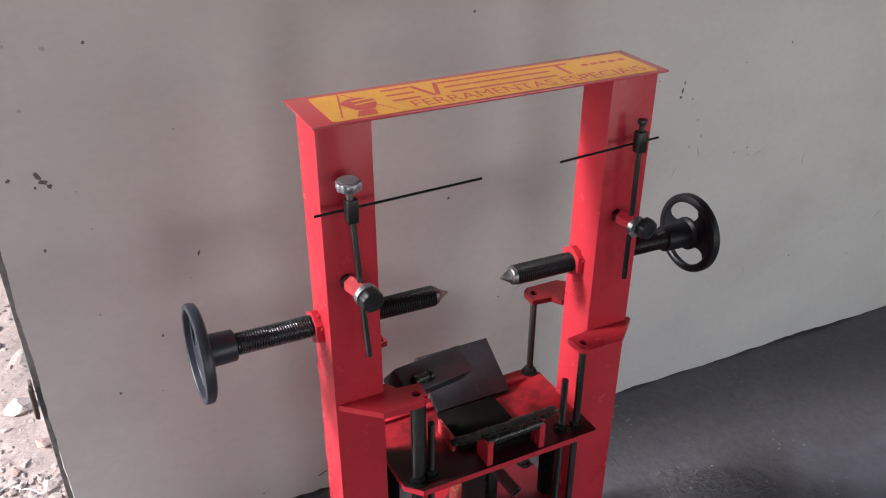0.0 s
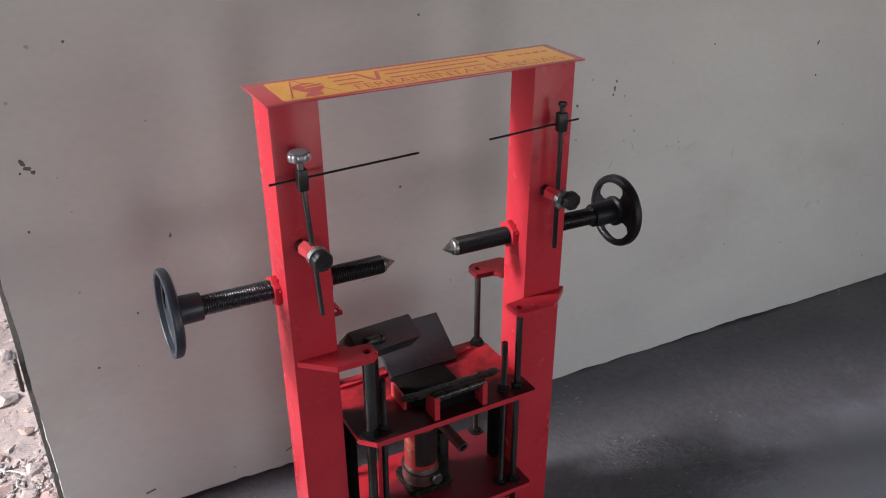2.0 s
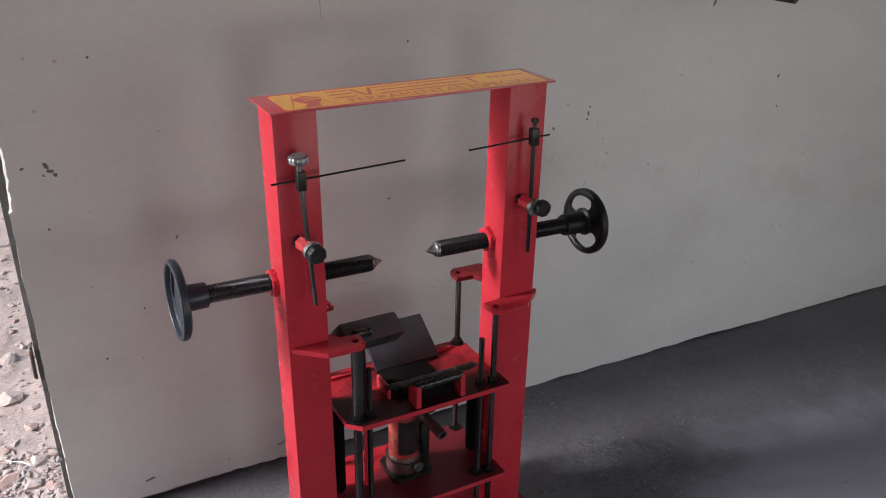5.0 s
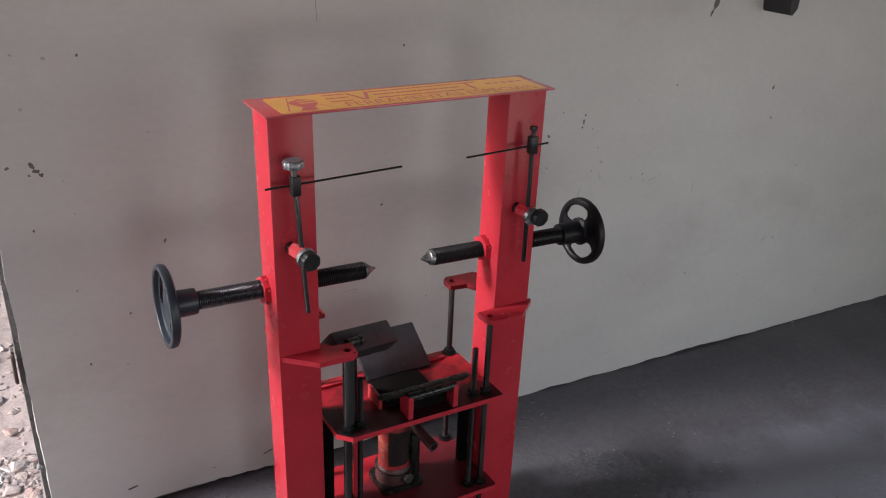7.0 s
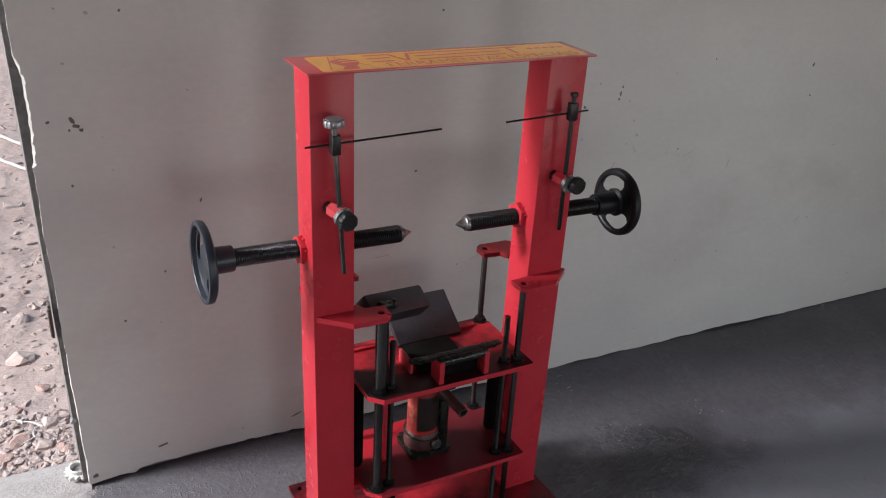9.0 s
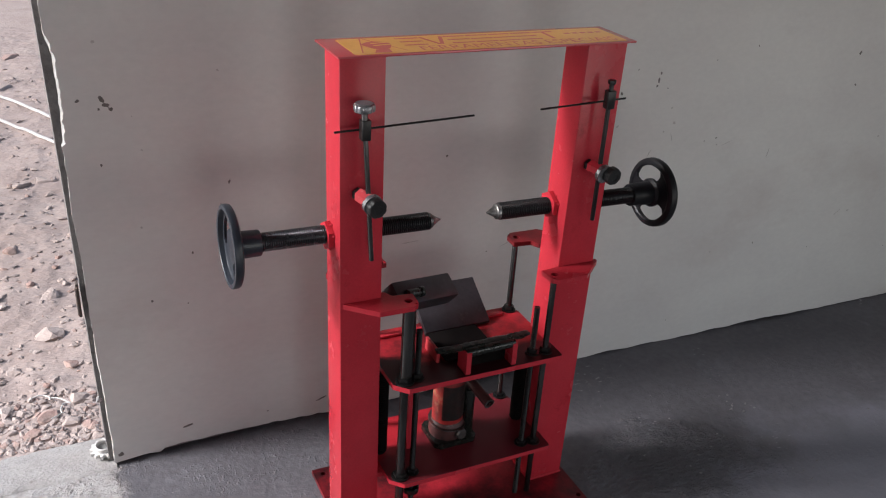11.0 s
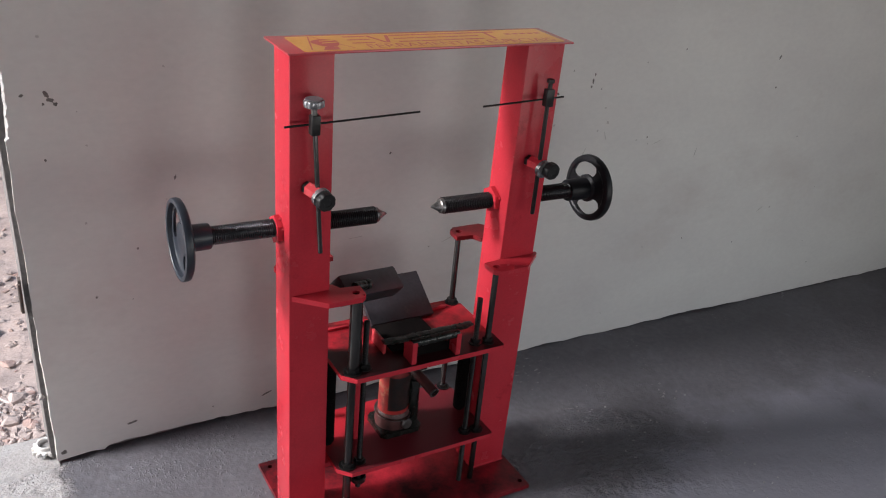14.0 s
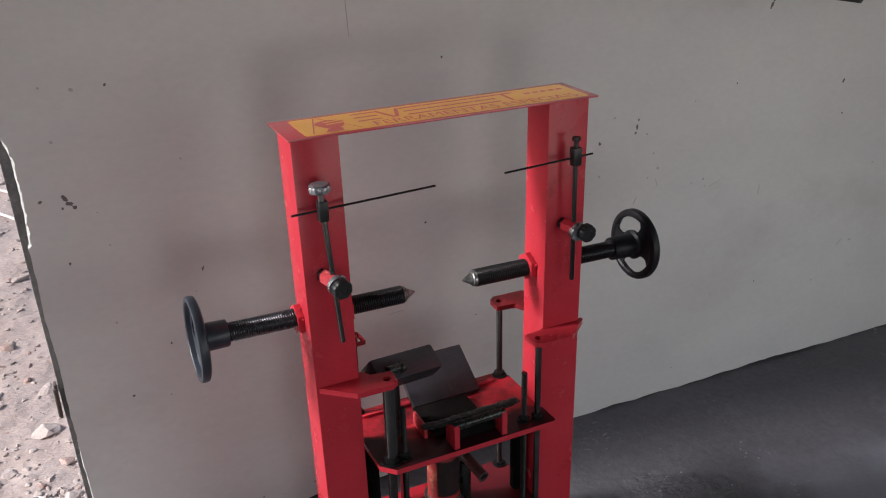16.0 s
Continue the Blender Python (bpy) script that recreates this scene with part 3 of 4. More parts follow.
# small faint knocks: place along the wall, height, size
for i, (x, z, w) in enumerate([(1.998, 0.736, 0.0071), (2.158, 0.569, 0.0099), (2.117, 0.331, 0.0085), (1.586, 0.271, 0.0071), (1.48, 0.618, 0.0071), (1.519, 0.623, 0.0057), (1.526, 0.603, 0.0043), (1.35, 0.719, 0.0071), (1.366, 0.678, 0.0085), (1.336, 0.657, 0.0071), (1.185, 0.767, 0.0085), (1.188, 0.684, 0.0085), (1.469, 0.836, 0.0057), (-0.01, 1.047, 0.0063), (0.042, 1.038, 0.0094), (0.1, 1.041, 0.0063), (-0.007, 0.949, 0.0074), (0.212, 0.885, 0.0063), (0.047, 0.805, 0.0032), (0.059, 0.736, 0.0052), (-0.017, 0.713, 0.0052), (0.044, 0.572, 0.0063), (0.204, 0.604, 0.0042)]):
    blot(x, z, w, w * speck.uniform(0.7, 1.5), speck.uniform(-0.9, 0.9), 200 + i, SCUFF if i % 5 else CHIP)
# hairline scratches
for i, (x, z, w, lean) in enumerate([(1.560, 0.605, 0.045, 0.35), (1.365, 0.640, 0.030, -1.2), (1.300, 0.600, 0.026, 1.1), (2.070, 0.330, 0.034, 0.6), (0.640, 0.448, 0.060, 0.05), (0.900, 0.405, 0.040, 0.4), (1.720, 0.560, 0.030, 1.4)]):
    blot(x, z, w, 0.0022, lean, 300 + i, SCUFF)

hinge = bmesh.new()
box(-0.094, -0.088, WALL_Y + 0.006, WALL_Y + 0.026, 0.385, 0.462, 0.002, bm=hinge)
rod((-0.093, WALL_Y + 0.004, 0.392), (-0.093, WALL_Y + 0.004, 0.455), 0.003, segs=14, bm=hinge)
ob = obj("hinge", hinge, RUST)
ob.parent = wall_north
lump = stone_mesh(random.Random(3), 0.0058, 1.5)
bmesh.ops.translate(lump, verts=lump.verts, vec=(-0.080, WALL_Y + 0.004, 0.178))
ob = obj("mortar_lump", lump, SILL, smooth=False)
ob.parent = wall_north

# the rest of the shed, mostly unseen, added to shape the light
side = bmesh.new()
for y0, y1, z0, z1 in ((-1.55, -1.0, -0.1, 3.0), (0.30, WALL_Y + 0.013, -0.1, 3.0), (-1.0, 0.30, 1.9, 3.0), (-1.0, 0.30, -0.1, -0.002)):
    box(EAST_X, EAST_X + 0.15, y0, y1, z0, z1, 0, bm=side)
tagged(obj("wall_east", side, LOW_BOUNCE_WALL, smooth=False), "grey side wall with an added unseen light opening", "wall", kind="structure")
tagged(obj("wall_west", box(-3.75, -3.6, -1.55, WALL_Y + 0.15, -0.1, 3.0, 0), LOW_BOUNCE_WALL, smooth=False), "unseen grey side wall added to enclose the shed", "wall", kind="structure")
back = bmesh.new()
for x0, x1, z0, z1 in ((-3.6, -0.30, -0.1, 3.0), (0.52, 0.80, -0.1, 3.0), (2.90, EAST_X, -0.1, 3.0), (-0.30, 0.52, 2.05, 3.0), (0.80, 2.90, 1.40, 3.0), (0.80, 2.90, -0.1, 0.40)):
    box(x0, x1, -1.55, -1.4, z0, z1, 0, bm=back)
tagged(obj("wall_south", back, LOW_BOUNCE_WALL, smooth=False), "unseen rear wall with a doorway and an added light opening", "wall", kind="structure")
tagged(obj("lintel", box(-3.6, -0.105, WALL_Y + 0.0, WALL_Y + 0.15, 2.6, 3.0, 0), PLASTER, smooth=False), "unseen plastered beam added over the gate opening", "beam", kind="structure")
tagged(obj("ceiling", box(-3.75, EAST_X + 0.15, -1.55, WALL_Y + 0.15, 3.0, 3.1, 0), LOW_BOUNCE_ROOF, smooth=False), "unseen dark grey roof added to cut bounced light", "ceiling", kind="structure")


# ---- the yard ----
def yard_level(x, y):
    close = max(0.0, 1 - max(0.0, y - 6) / 6)
    return -0.022 - 0.004 * min(8, max(0, y - 1.5)) + close * (0.014 * noise.noise((x * 1.7, y * 1.7, 9)) + 0.009 * noise.noise((x * 6, y * 6, 8)) + 0.0038 * noise.noise((x * 17, y * 24, 7)) + 0.0030 * noise.noise((x * 44, y * 58, 6)))


ground = sheet(-1.6, 0.4, 1.525, 6.0, 220, 420, yard_level)
far = sheet(-300, 300, -300, 300, 12, 12, lambda x, y: -0.16)
join(ground, far)
tagged(obj("ground", ground, EARTH), "dusty pinkish earth strewn with rubble", "ground", kind="structure")


rng = random.Random(11)


def place_stone(bm, x, y, sink=0.35):
    low, high = min(v.co.z for v in bm.verts), max(v.co.z for v in bm.verts)
    m = Matrix.Translation((x, y, yard_level(x, y) - low - sink * (high - low))) @ Matrix.Rotation(rng.uniform(0, 6.28), 4, "Z")
    bmesh.ops.transform(bm, verts=bm.verts, matrix=m)
    return bm


big_stones = [(-0.165, 2.06, 0.042), (-0.11, 1.72, 0.034), (-0.145, 1.63, 0.030), (-0.26, 1.90, 0.02), (-0.19, 1.66, 0.026), (-0.25, 2.62, 0.03),
              (-0.153, 2.277, 0.030), (-0.30, 2.9, 0.025), (-0.2, 3.2, 0.03), (-0.245, 4.58, 0.045), (-0.125, 3.237, 0.034), (-0.23, 1.60, 0.022), (-0.125, 1.88, 0.02),
              (-0.28, 1.72, 0.024), (-0.36, 2.2, 0.04), (-0.45, 1.8, 0.035), (-0.5, 2.6, 0.045), (-0.33, 3.6, 0.04), (-0.2, 5.2, 0.05), (-0.105, 1.60, 0.018)]
# a heap of rubble along the threshold, and a thin scatter beyond it
for i in range(120):
    big_stones.append((-0.085 - 0.30 * rng.random() ** 1.4, 1.553 + 0.20 * rng.random() ** 1.5, 0.0045 + 0.0120 * rng.random() ** 2.2))
for i in range(70):
    big_stones.append((-0.09 - 0.42 * rng.random(), 1.72 + 0.95 * rng.random() ** 1.4, 0.0040 + 0.0105 * rng.random() ** 2.4))
for i, (x, y, s) in enumerate(big_stones):
    bm = place_stone(stone_mesh(rng, s, rng.uniform(0.32, 0.62)), x, y, 0.50)
    brick = i in (4, 11, 18) or i % 7 == 5
    base = (x, y, yard_level(x, y))
    ob = obj("stone", bm, BRICK if brick else STONE, base, smooth=False)
    ob.location = base
    tagged(ob, "broken reddish brick lump on the earth" if brick else "pale dusty rubble stone lying on the earth", "stone", "rubble stones in the yard")
for k, mat, name in ((0, STONE, "gravel"), (1, BRICK, "brick_crumbs")):
    bits = bmesh.new()
    for i in range(1300 if k == 0 else 240):
        y = 1.545 + 3.4 * rng.random() ** 3.2
        x = rng.uniform(-0.50, -0.04) if rng.random() < 0.85 else rng.uniform(-1.2, 0.1)
        if i % 3 == 0:
            x, y = -0.085 - 0.27 * rng.random() ** 1.3, 1.552 + 0.22 * rng.random() ** 1.3
        s = (0.0028 + 0.0085 * rng.random() ** 1.7) * (1 if y < 2.2 else 1.35)
        one = bmesh.new()
        bmesh.ops.create_icosphere(one, subdivisions=1, radius=s)
        seed = Vector((rng.uniform(0, 90), 0, 0))
        way = Vector((rng.uniform(-1, 1), rng.uniform(-1, 1), rng.uniform(-0.3, 1))).normalized()
        for v in one.verts:
            v.co *= 1 + 0.9 * noise.noise(v.co.normalized() * 1.7 + seed)
            v.co -= way * max(0.0, v.co.dot(way) - 0.4 * s)
            v.co.x *= 1.35
            v.co.z *= 0.5
        join(bits, place_stone(one, x, y, 0.40))
    tagged(obj(name, bits, mat, smooth=False), "loose gravel and rubble crumbs on the earth" if k == 0 else "reddish brick crumbs on the earth", "gravel", kind="stuff")

for a, b, sag in (((-1.3, 6.31), (0.35, 3.34), 0.02), ((-1.3, 5.85), (0.35, 2.91), -0.015)):
    pts = []
    for i in range(60):
        k = i / 59
        x, y = a[0] + (b[0] - a[0]) * k + sag * math.sin(k * 6.5), a[1] + (b[1] - a[1]) * k
        pts.append((x, y, yard_level(x, y) + 0.012))
    base = Vector(pts[30])
    ob = obj("cable", tube(pts, 0.0075, 8), CABLE_GREY, base)
    ob.location = base
    tagged(ob, "white plastic cable lying across the earth", "cable", "white cables in the yard")

base = Vector((-0.31, 2.28, yard_level(-0.31, 2.28)))
ob = obj("wood_offcut", box(-0.42, -0.29, 2.266, 2.286, base.z - 0.004, base.z + 0.011, 0.003, turn=Matrix.Rotation(0.12, 4, "Z")), WOOD, base)
ob.location = base
tagged(ob, "weathered wooden offcut lying on the earth", "wood piece")

pts = []
for i in range(26):
    k = i / 25
    x, y = -0.185 + 0.038 * math.sin(k * 4.2) + 0.012 * math.sin(k * 17), 1.63 + 0.11 * k + 0.01 * math.sin(k * 23)
    pts.append((x, y, yard_level(x, y) + 0.016 + 0.012 * math.sin(k * 3.1)))
base = Vector(pts[12])
ob = obj("plastic_strip", tube(pts, 0.0016, 6), WHITE_PLASTIC, base)
ob.location = base
tagged(ob, "crumpled white plastic strip among the rubble", "plastic strip")


def sprocket():
    bm = bmesh.new()
    teeth, pts = 13, []
    for k in range(teeth * 4):
        a = 2 * math.pi * k / (teeth * 4)
        r = 0.030 if k % 4 in (0, 1) else 0.023
        pts.append((r * math.cos(a), r * math.sin(a)))
    plate(pts, 0, 0.008, holes=((0, 0, 0.013),), bm=bm)
    lathe([(0.008, 0.020), (0.016, 0.019), (0.018, 0.016), (0.016, 0.0135), (0.008, 0.0135)], (0, 0, 0), (0, 0, 1), 28, bm)
    return bm


bm = sprocket()
bmesh.ops.transform(bm, verts=bm.verts, matrix=pose(-0.082, 1.444, 0.008, 3, -4, 0) @ Matrix.Scale(1.05, 4))
ob = obj("sprocket", bm, PALE_METAL, (-0.082, 1.444, -0.01))
ob.location = (-0.082, 1.444, -0.01)
tagged(ob, "small pale metal sprocket lying against the wall's foot", "sprocket")


# ---- the press ----
CX, CY = 0.597, 1.047
POST_Y0, POST_Y1 = 1.000, 1.0735
# each post leans a little: metres sideways for a metre of height
POSTS = ((0.3263, 0.4051, -0.0111), (0.7830, 0.8656, 0.0066))
SCREW_Y, SCREW_Z = 1.052, 0.6745
TABLE_Z, SHELF_Z = 0.380, 0.148

press = thing("hydraulic_press", (CX, CY, 0.0), "red enamelled steel workshop press with two black handwheels", "press")

holes = [(0.355, 0.918, 0.006), (0.861, 0.918, 0.006), (0.355, 1.188, 0.006), (0.861, 1.188, 0.006)]
base_plate = part("base_plate", plate([(0.334, 0.898), (0.874, 0.898), (0.874, 1.207), (0.334, 1.207)], 0.0, 0.010, holes), RED_STAINED_SHADED, press, "red steel base plate darkened by oil stains and painted shade")


def post(x0, x1, lean):
    bm = bmesh.new()
    box(x0, x1, POST_Y0, POST_Y1, 0.0102, 1.0032, 0.0022, bm=bm)
    # weld beads at the foot and under the beam
    for z, r in ((0.0122, 0.0030), (1.0026, 0.0014)):
        rim = []
        for a, b in (((x0, POST_Y0), (x1, POST_Y0)), ((x1, POST_Y0), (x1, POST_Y1)), ((x1, POST_Y1), (x0, POST_Y1)), ((x0, POST_Y1), (x0, POST_Y0))):
            for i in range(14):
                k = i / 14
                rim.append((a[0] + (b[0] - a[0]) * k + 0.0006 * math.sin(i * 2.3), a[1] + (b[1] - a[1]) * k, z))
        tube(rim, r, 6, bm)
    for v in bm.verts:
        v.co.x += lean * (v.co.z - 0.5)
    return bm


for x0, x1, lean in POSTS:
    part("post", post(x0, x1, lean), RED, press)

top_beam = part("top_beam", box(0.3165, 0.883, 0.993, 1.112, 1.0033, 1.0068, 0.0006), BEAM_RED, press)
part("sticker", plate(chamfered(0.347, 0.868, 0.999, 1.100, 0.004), 1.0069, 1.0073), YELLOW, top_beam, "yellow vinyl maker's sticker with red print")


def letters(text, x, y, z, size, wide, mat, parent, bold=0.0):
    cu = bpy.data.curves.new("letters", "FONT")
    cu.body, cu.size, cu.offset = text, size, bold
    tmp = bpy.data.objects.new("letters", cu)
    scene.collection.objects.link(tmp)
    bpy.context.view_layer.update()
    me = bpy.data.meshes.new_from_object(tmp.evaluated_get(bpy.context.evaluated_depsgraph_get()))
    bpy.data.objects.remove(tmp)
    bm = bmesh.new()
    bm.from_mesh(me)
    bpy.data.meshes.remove(me)
    xs = [v.co.x for v in bm.verts]
    lo, hi = min(xs), max(xs)
    for v in bm.verts:
        v.co = Vector((x + (v.co.x - lo) / (hi - lo) * wide, y + v.co.y, z))
    return part("lettering", bm, mat, parent)


INK_Z = 1.0076
letters("FERRAMENTAS ESPECIAIS", 0.468, 1.006, INK_Z, 0.036, 0.385, INK, top_beam, 0.0)


# the maker's mark: a row of open strokes, and a round emblem in a triangle
def stroke(pts, w, bm):
    for k, ((xa, ya), (xb, yb)) in enumerate(zip(pts, pts[1:])):
        d = Vector((xb - xa, yb - ya))
        n = Vector((-d.y, d.x)).normalized() * w / 2
        e = d.normalized() * w / 2
        vs = [bm.verts.new((p[0], p[1], INK_Z)) for p in ((xa - e.x + n.x, ya - e.y + n.y), (xa - e.x - n.x, ya - e.y - n.y), (xb + e.x - n.x, yb + e.y - n.y), (xb + e.x + n.x, yb + e.y + n.y))]
        bm.faces.new(vs)
    return bm


gx, gy, gw, gh = 0.452, 1.042, 0.036, 0.044
for k in range(7):
    x = gx + k * 0.0445
    if k == 1:
        lines = [[(x, gy + gh), (x + gw * 0.42, gy)], [(x + gw, gy + gh), (x + gw * 0.58, gy)]]
    elif k == 6:
        lines = [[(x, gy + gh), (x + gw, gy + gh)], [(x + gw / 2, gy + gh - 0.006), (x + gw / 2, gy)]]
    else:
        lines = [[(x, gy + gh * h), (x + gw, gy + gh * h)] for h in (0.0, 0.5, 1.0)]
    mark = bmesh.new()
    for line in lines:
        stroke(line, 0.0066, mark)
    part("maker_mark", mark, INK, top_beam)
for k in range(5):
    part("print_bar", stroke([(0.779 + k * 0.017, 1.068), (0.782 + k * 0.017, 1.068)], 0.0095, bmesh.new()), INK, top_beam)
emblem = bmesh.new()
disc = [(0.404 + 0.024 * math.cos(a) * (1 + 0.12 * math.sin(3 * a)), 1.050 + 0.026 * math.sin(a)) for a in np.linspace(0, 2 * math.pi, 30, endpoint=False)]
emblem.faces.new([emblem.verts.new((x, y, INK_Z)) for x, y in disc])
emblem.faces.new([emblem.verts.new((x, y, INK_Z)) for x, y in ((0.382, 1.004), (0.412, 1.004), (0.414, 1.023), (0.392, 1.024))])
stroke([(0.363, 1.008), (0.388, 1.094)], 0.0022, emblem)
stroke([(0.393, 1.095), (0.440, 1.010)], 0.0022, emblem)
for v in list(emblem.verts)[30:]:
    v.co.z += 0.0002
part("emblem", emblem, INK, top_beam)
notch = bmesh.new()
for v in ([(0.398, 1.062), (0.428, 1.066)], [(0.398, 1.048), (0.428, 1.052)]):
    stroke(v, 0.005, notch)
for v in notch.verts:
    v.co.z += 0.0004
part("emblem_notch", notch, YELLOW, top_beam)

# corner brackets that carry the guide bars
FRONT_LEFT = [(0.331, 1.006), (0.331, 0.999), (0.384, 0.952), (0.450, 0.951), (0.462, 0.962), (0.464, 0.996), (0.426, 1.000), (0.416, 1.018), (0.404, 1.018), (0.404, 1.006)]


BX, BY = 0.603, 1.060


def mirrored(pts, mx, my):
    shift = 0.010 if mx and my else 0.0
    out = [((2 * BX - x + shift) if mx else max(x, 0.339) if my else x, (2 * BY - y) if my else y) for x, y in pts]
    return out[::-1] if mx != my else out


GUIDE, TIE = (0.447, 0.974), (0.475, 0.978)
CORNERS = ((False, False), (True, False), (False, True), (True, True))
for mx, my in CORNERS:
    (hx, hy), = mirrored([GUIDE], mx, my)
    (sx, sy), = mirrored([(0.457, 0.960)], mx, my)
    # the two rear brackets take a darker, mottled red
    part("corner_bracket", plate(mirrored(FRONT_LEFT, mx, my), 0.549, 0.559, [(hx, hy, 0.0075), (sx, sy, 0.0028)]), RED_DARK if my else RED, press)


def washer_nut(x, y, z, r, h, bm):
    rod((x, y, z), (x, y, z + 0.0025), r * 1.35, segs=24, bm=bm)
    hex_nut((x, y, z + 0.0025), (x, y, z + h), r, bm)
    return bm


for mx, my in CORNERS:
    (x, y), = mirrored([GUIDE], mx, my)
    thick = 0.0085 if (mx, my) == (False, False) else 0.0062
    bar = rod((x, y, 0.0102), (x, y, 0.5535), thick, segs=20, bevel=0.0006)
    guide = part("guide_rod", bar, ROD_STEEL, press, "dark oily steel guide rod")
    for z, h in ((TABLE_Z, 0.012), (SHELF_Z, 0.010)):
        part("nut", washer_nut(x, y, z + 0.0002, thick + 0.005, h, bmesh.new()), BLACK_STEEL, guide)
    (x, y), = mirrored([TIE], mx, my)
    if my:
        continue
    low = 0.0105 if mx else 0.082
    bar = thread((x, y, low), (x, y, 0.488), 0.0058, 0.0022, 0.0009, 16)
    tie = part("tie_rod", bar, BLACK_STEEL, press, "blackened threaded tie rod")
    for z, h in ((TABLE_Z, 0.012), (SHELF_Z, 0.010)):
        part("nut", washer_nut(x, y, z + 0.0002, 0.0105, h, bmesh.new()), BLACK_STEEL, tie)
    if not mx:
        part("spring_cup", lathe([(0, 0.009), (0.004, 0.0155), (0.014, 0.0165), (0.016, 0.0145), (0.006, 0.007)], (x, y, low + 0.013), (0, 0, 1), 24), BLACK_STEEL, tie, "black dished cup on the rod's end")

# thicker sleeve on the front guide
part("sleeve", lathe([(0, 0.0088), (0, 0.0122), (0.150, 0.0122), (0.150, 0.0088)], (GUIDE[0] + 0.004, GUIDE[1] + 0.003, 0.397), (0, 0, 1), 28), ROD_STEEL, press, "dark steel sleeve round the guide rod")

# sliding table and fixed shelf
OUT = [(0.447, 0.948), (0.783, 0.948), (0.787, 0.952), (0.787, 1.136), (0.763, 1.160), (0.447, 1.160), (0.423, 1.136), (0.423, 0.972)]


def bare_edges(bm):
    bm.normal_update()
    for f in bm.faces:
        if abs(f.normal.z) < 0.5:
            f.material_index = 1
    return bm


table = part("press_table", bare_edges(plate(OUT, TABLE_Z - 0.011, TABLE_Z)), TABLE_RED, press, "greasy red steel press table with painted shade", (RED,))

shelf = part("jack_shelf", bare_edges(plate(OUT, SHELF_Z - 0.010, SHELF_Z)), SHELF_RED, press, "greasy red steel shelf under the jack, with painted shade", (RED,))
for x0, x1 in ((0.4085, 0.432), (0.7585, 0.7825)):
    part("shelf_lug", box(x0, x1, 1.01, 1.08, SHELF_Z - 0.021, SHELF_Z - 0.0105, 0.0012), RED, press)
for x in (0.5665, 0.668):
    part("support_rib", box(x, x + 0.011, 0.952, 0.990, TABLE_Z + 0.0003, TABLE_Z + 0.050, 0.0012), RED, press)
part("angle_stop", box(0.531, 0.537, 1.010, 1.066, TABLE_Z + 0.0003, TABLE_Z + 0.029, 0.001), RED_WORN, press, "rubbed red angle stop")
part("strut", box(0.492, 0.508, 1.046, 1.052, SHELF_Z + 0.0003, TABLE_Z - 0.0113, 0.001), RED, press)
part("rear_rail", box(0.45, 0.745, 1.128, 1.140, TABLE_Z + 0.0003, TABLE_Z + 0.006, 0.001), RED, press)


def coil(x, y, z0, z1, r, wire, turns):
    n = turns * 14
    return tube([(x + r * math.cos(2 * math.pi * i / 14), y + r * math.sin(2 * math.pi * i / 14), z0 + (z1 - z0) * i / n) for i in range(n + 1)], wire, 6)


for x in (0.437, 0.764):
    spring = part("return_spring", coil(x, 1.060, SHELF_Z + 0.004, TABLE_Z - 0.014, 0.0125, 0.0022, 38), GREASE_SHADE, press, "black coiled return spring")
    part("spring_core", rod((x, 1.060, SHELF_Z), (x, 1.060, TABLE_Z - 0.011), 0.0105, segs=14), GREASE_SHADE, spring)


# screws with handwheels
def handwheel(x, way, turned, thick, e):
    """A wheel with two wide webs, whose sleeve starts at x and runs outward."""
    bm = bmesh.new()
    a = (x, SCREW_Y, SCREW_Z)
    ax = (way, 0, 0)
    s = e - thick
    rim = [(s + 0.002, 0.058), (s, 0.061), (s, 0.066), (s + 0.003, 0.0715), (s + 0.007, 0.0728), (e - 0.0032, 0.0728), (e - 0.0008, 0.0716), (e, 0.0695), (e, 0.0652), (e - 0.0012, 0.0638), (s + 0.0075, 0.0618), (s + 0.006, 0.0580), (s + 0.002, 0.058)]
    lathe(rim, a, ax, 64, bm)
    lathe([(0.0, 0.0172), (0.0, 0.0222), (0.002, 0.0232), (s - 0.002, 0.0242), (s + 0.002, 0.0300), (s + 0.0075, 0.0300), (s + 0.0085, 0.021), (s + 0.0085, 0.0)], a, ax, 40, bm)
    for side in (0, math.pi):
        own = bmesh.new()
        rows = []
        for r, half in ((0.026, 1.05), (0.032, 0.84), (0.040, 0.72), (0.050, 0.72), (0.0605, 0.88)):
            row = []
            for k in range(13):
                ang = turned + side + half * (k / 6 - 1)
                yy, zz = -r * math.cos(ang), r * math.sin(ang)
                row.append([own.verts.new((x + way * d, SCREW_Y + yy, SCREW_Z + zz)) for d in (s + 0.002, s + 0.0065)])
            rows.append(row)
        for p, q in zip(rows, rows[1:]):
            for k in range(12):
                for d in (0, 1):
                    own.faces.new([p[k][d], p[k + 1][d], q[k + 1][d], q[k][d]])
            for k in (0, 12):
                own.faces.new([p[k][0], q[k][0], q[k][1], p[k][1]])
        for row in (rows[0], rows[-1]):
            for k in range(12):
                own.faces.new([row[k][0], row[k + 1][0], row[k + 1][1], row[k][1]])
        join(bm, own)
    return bm


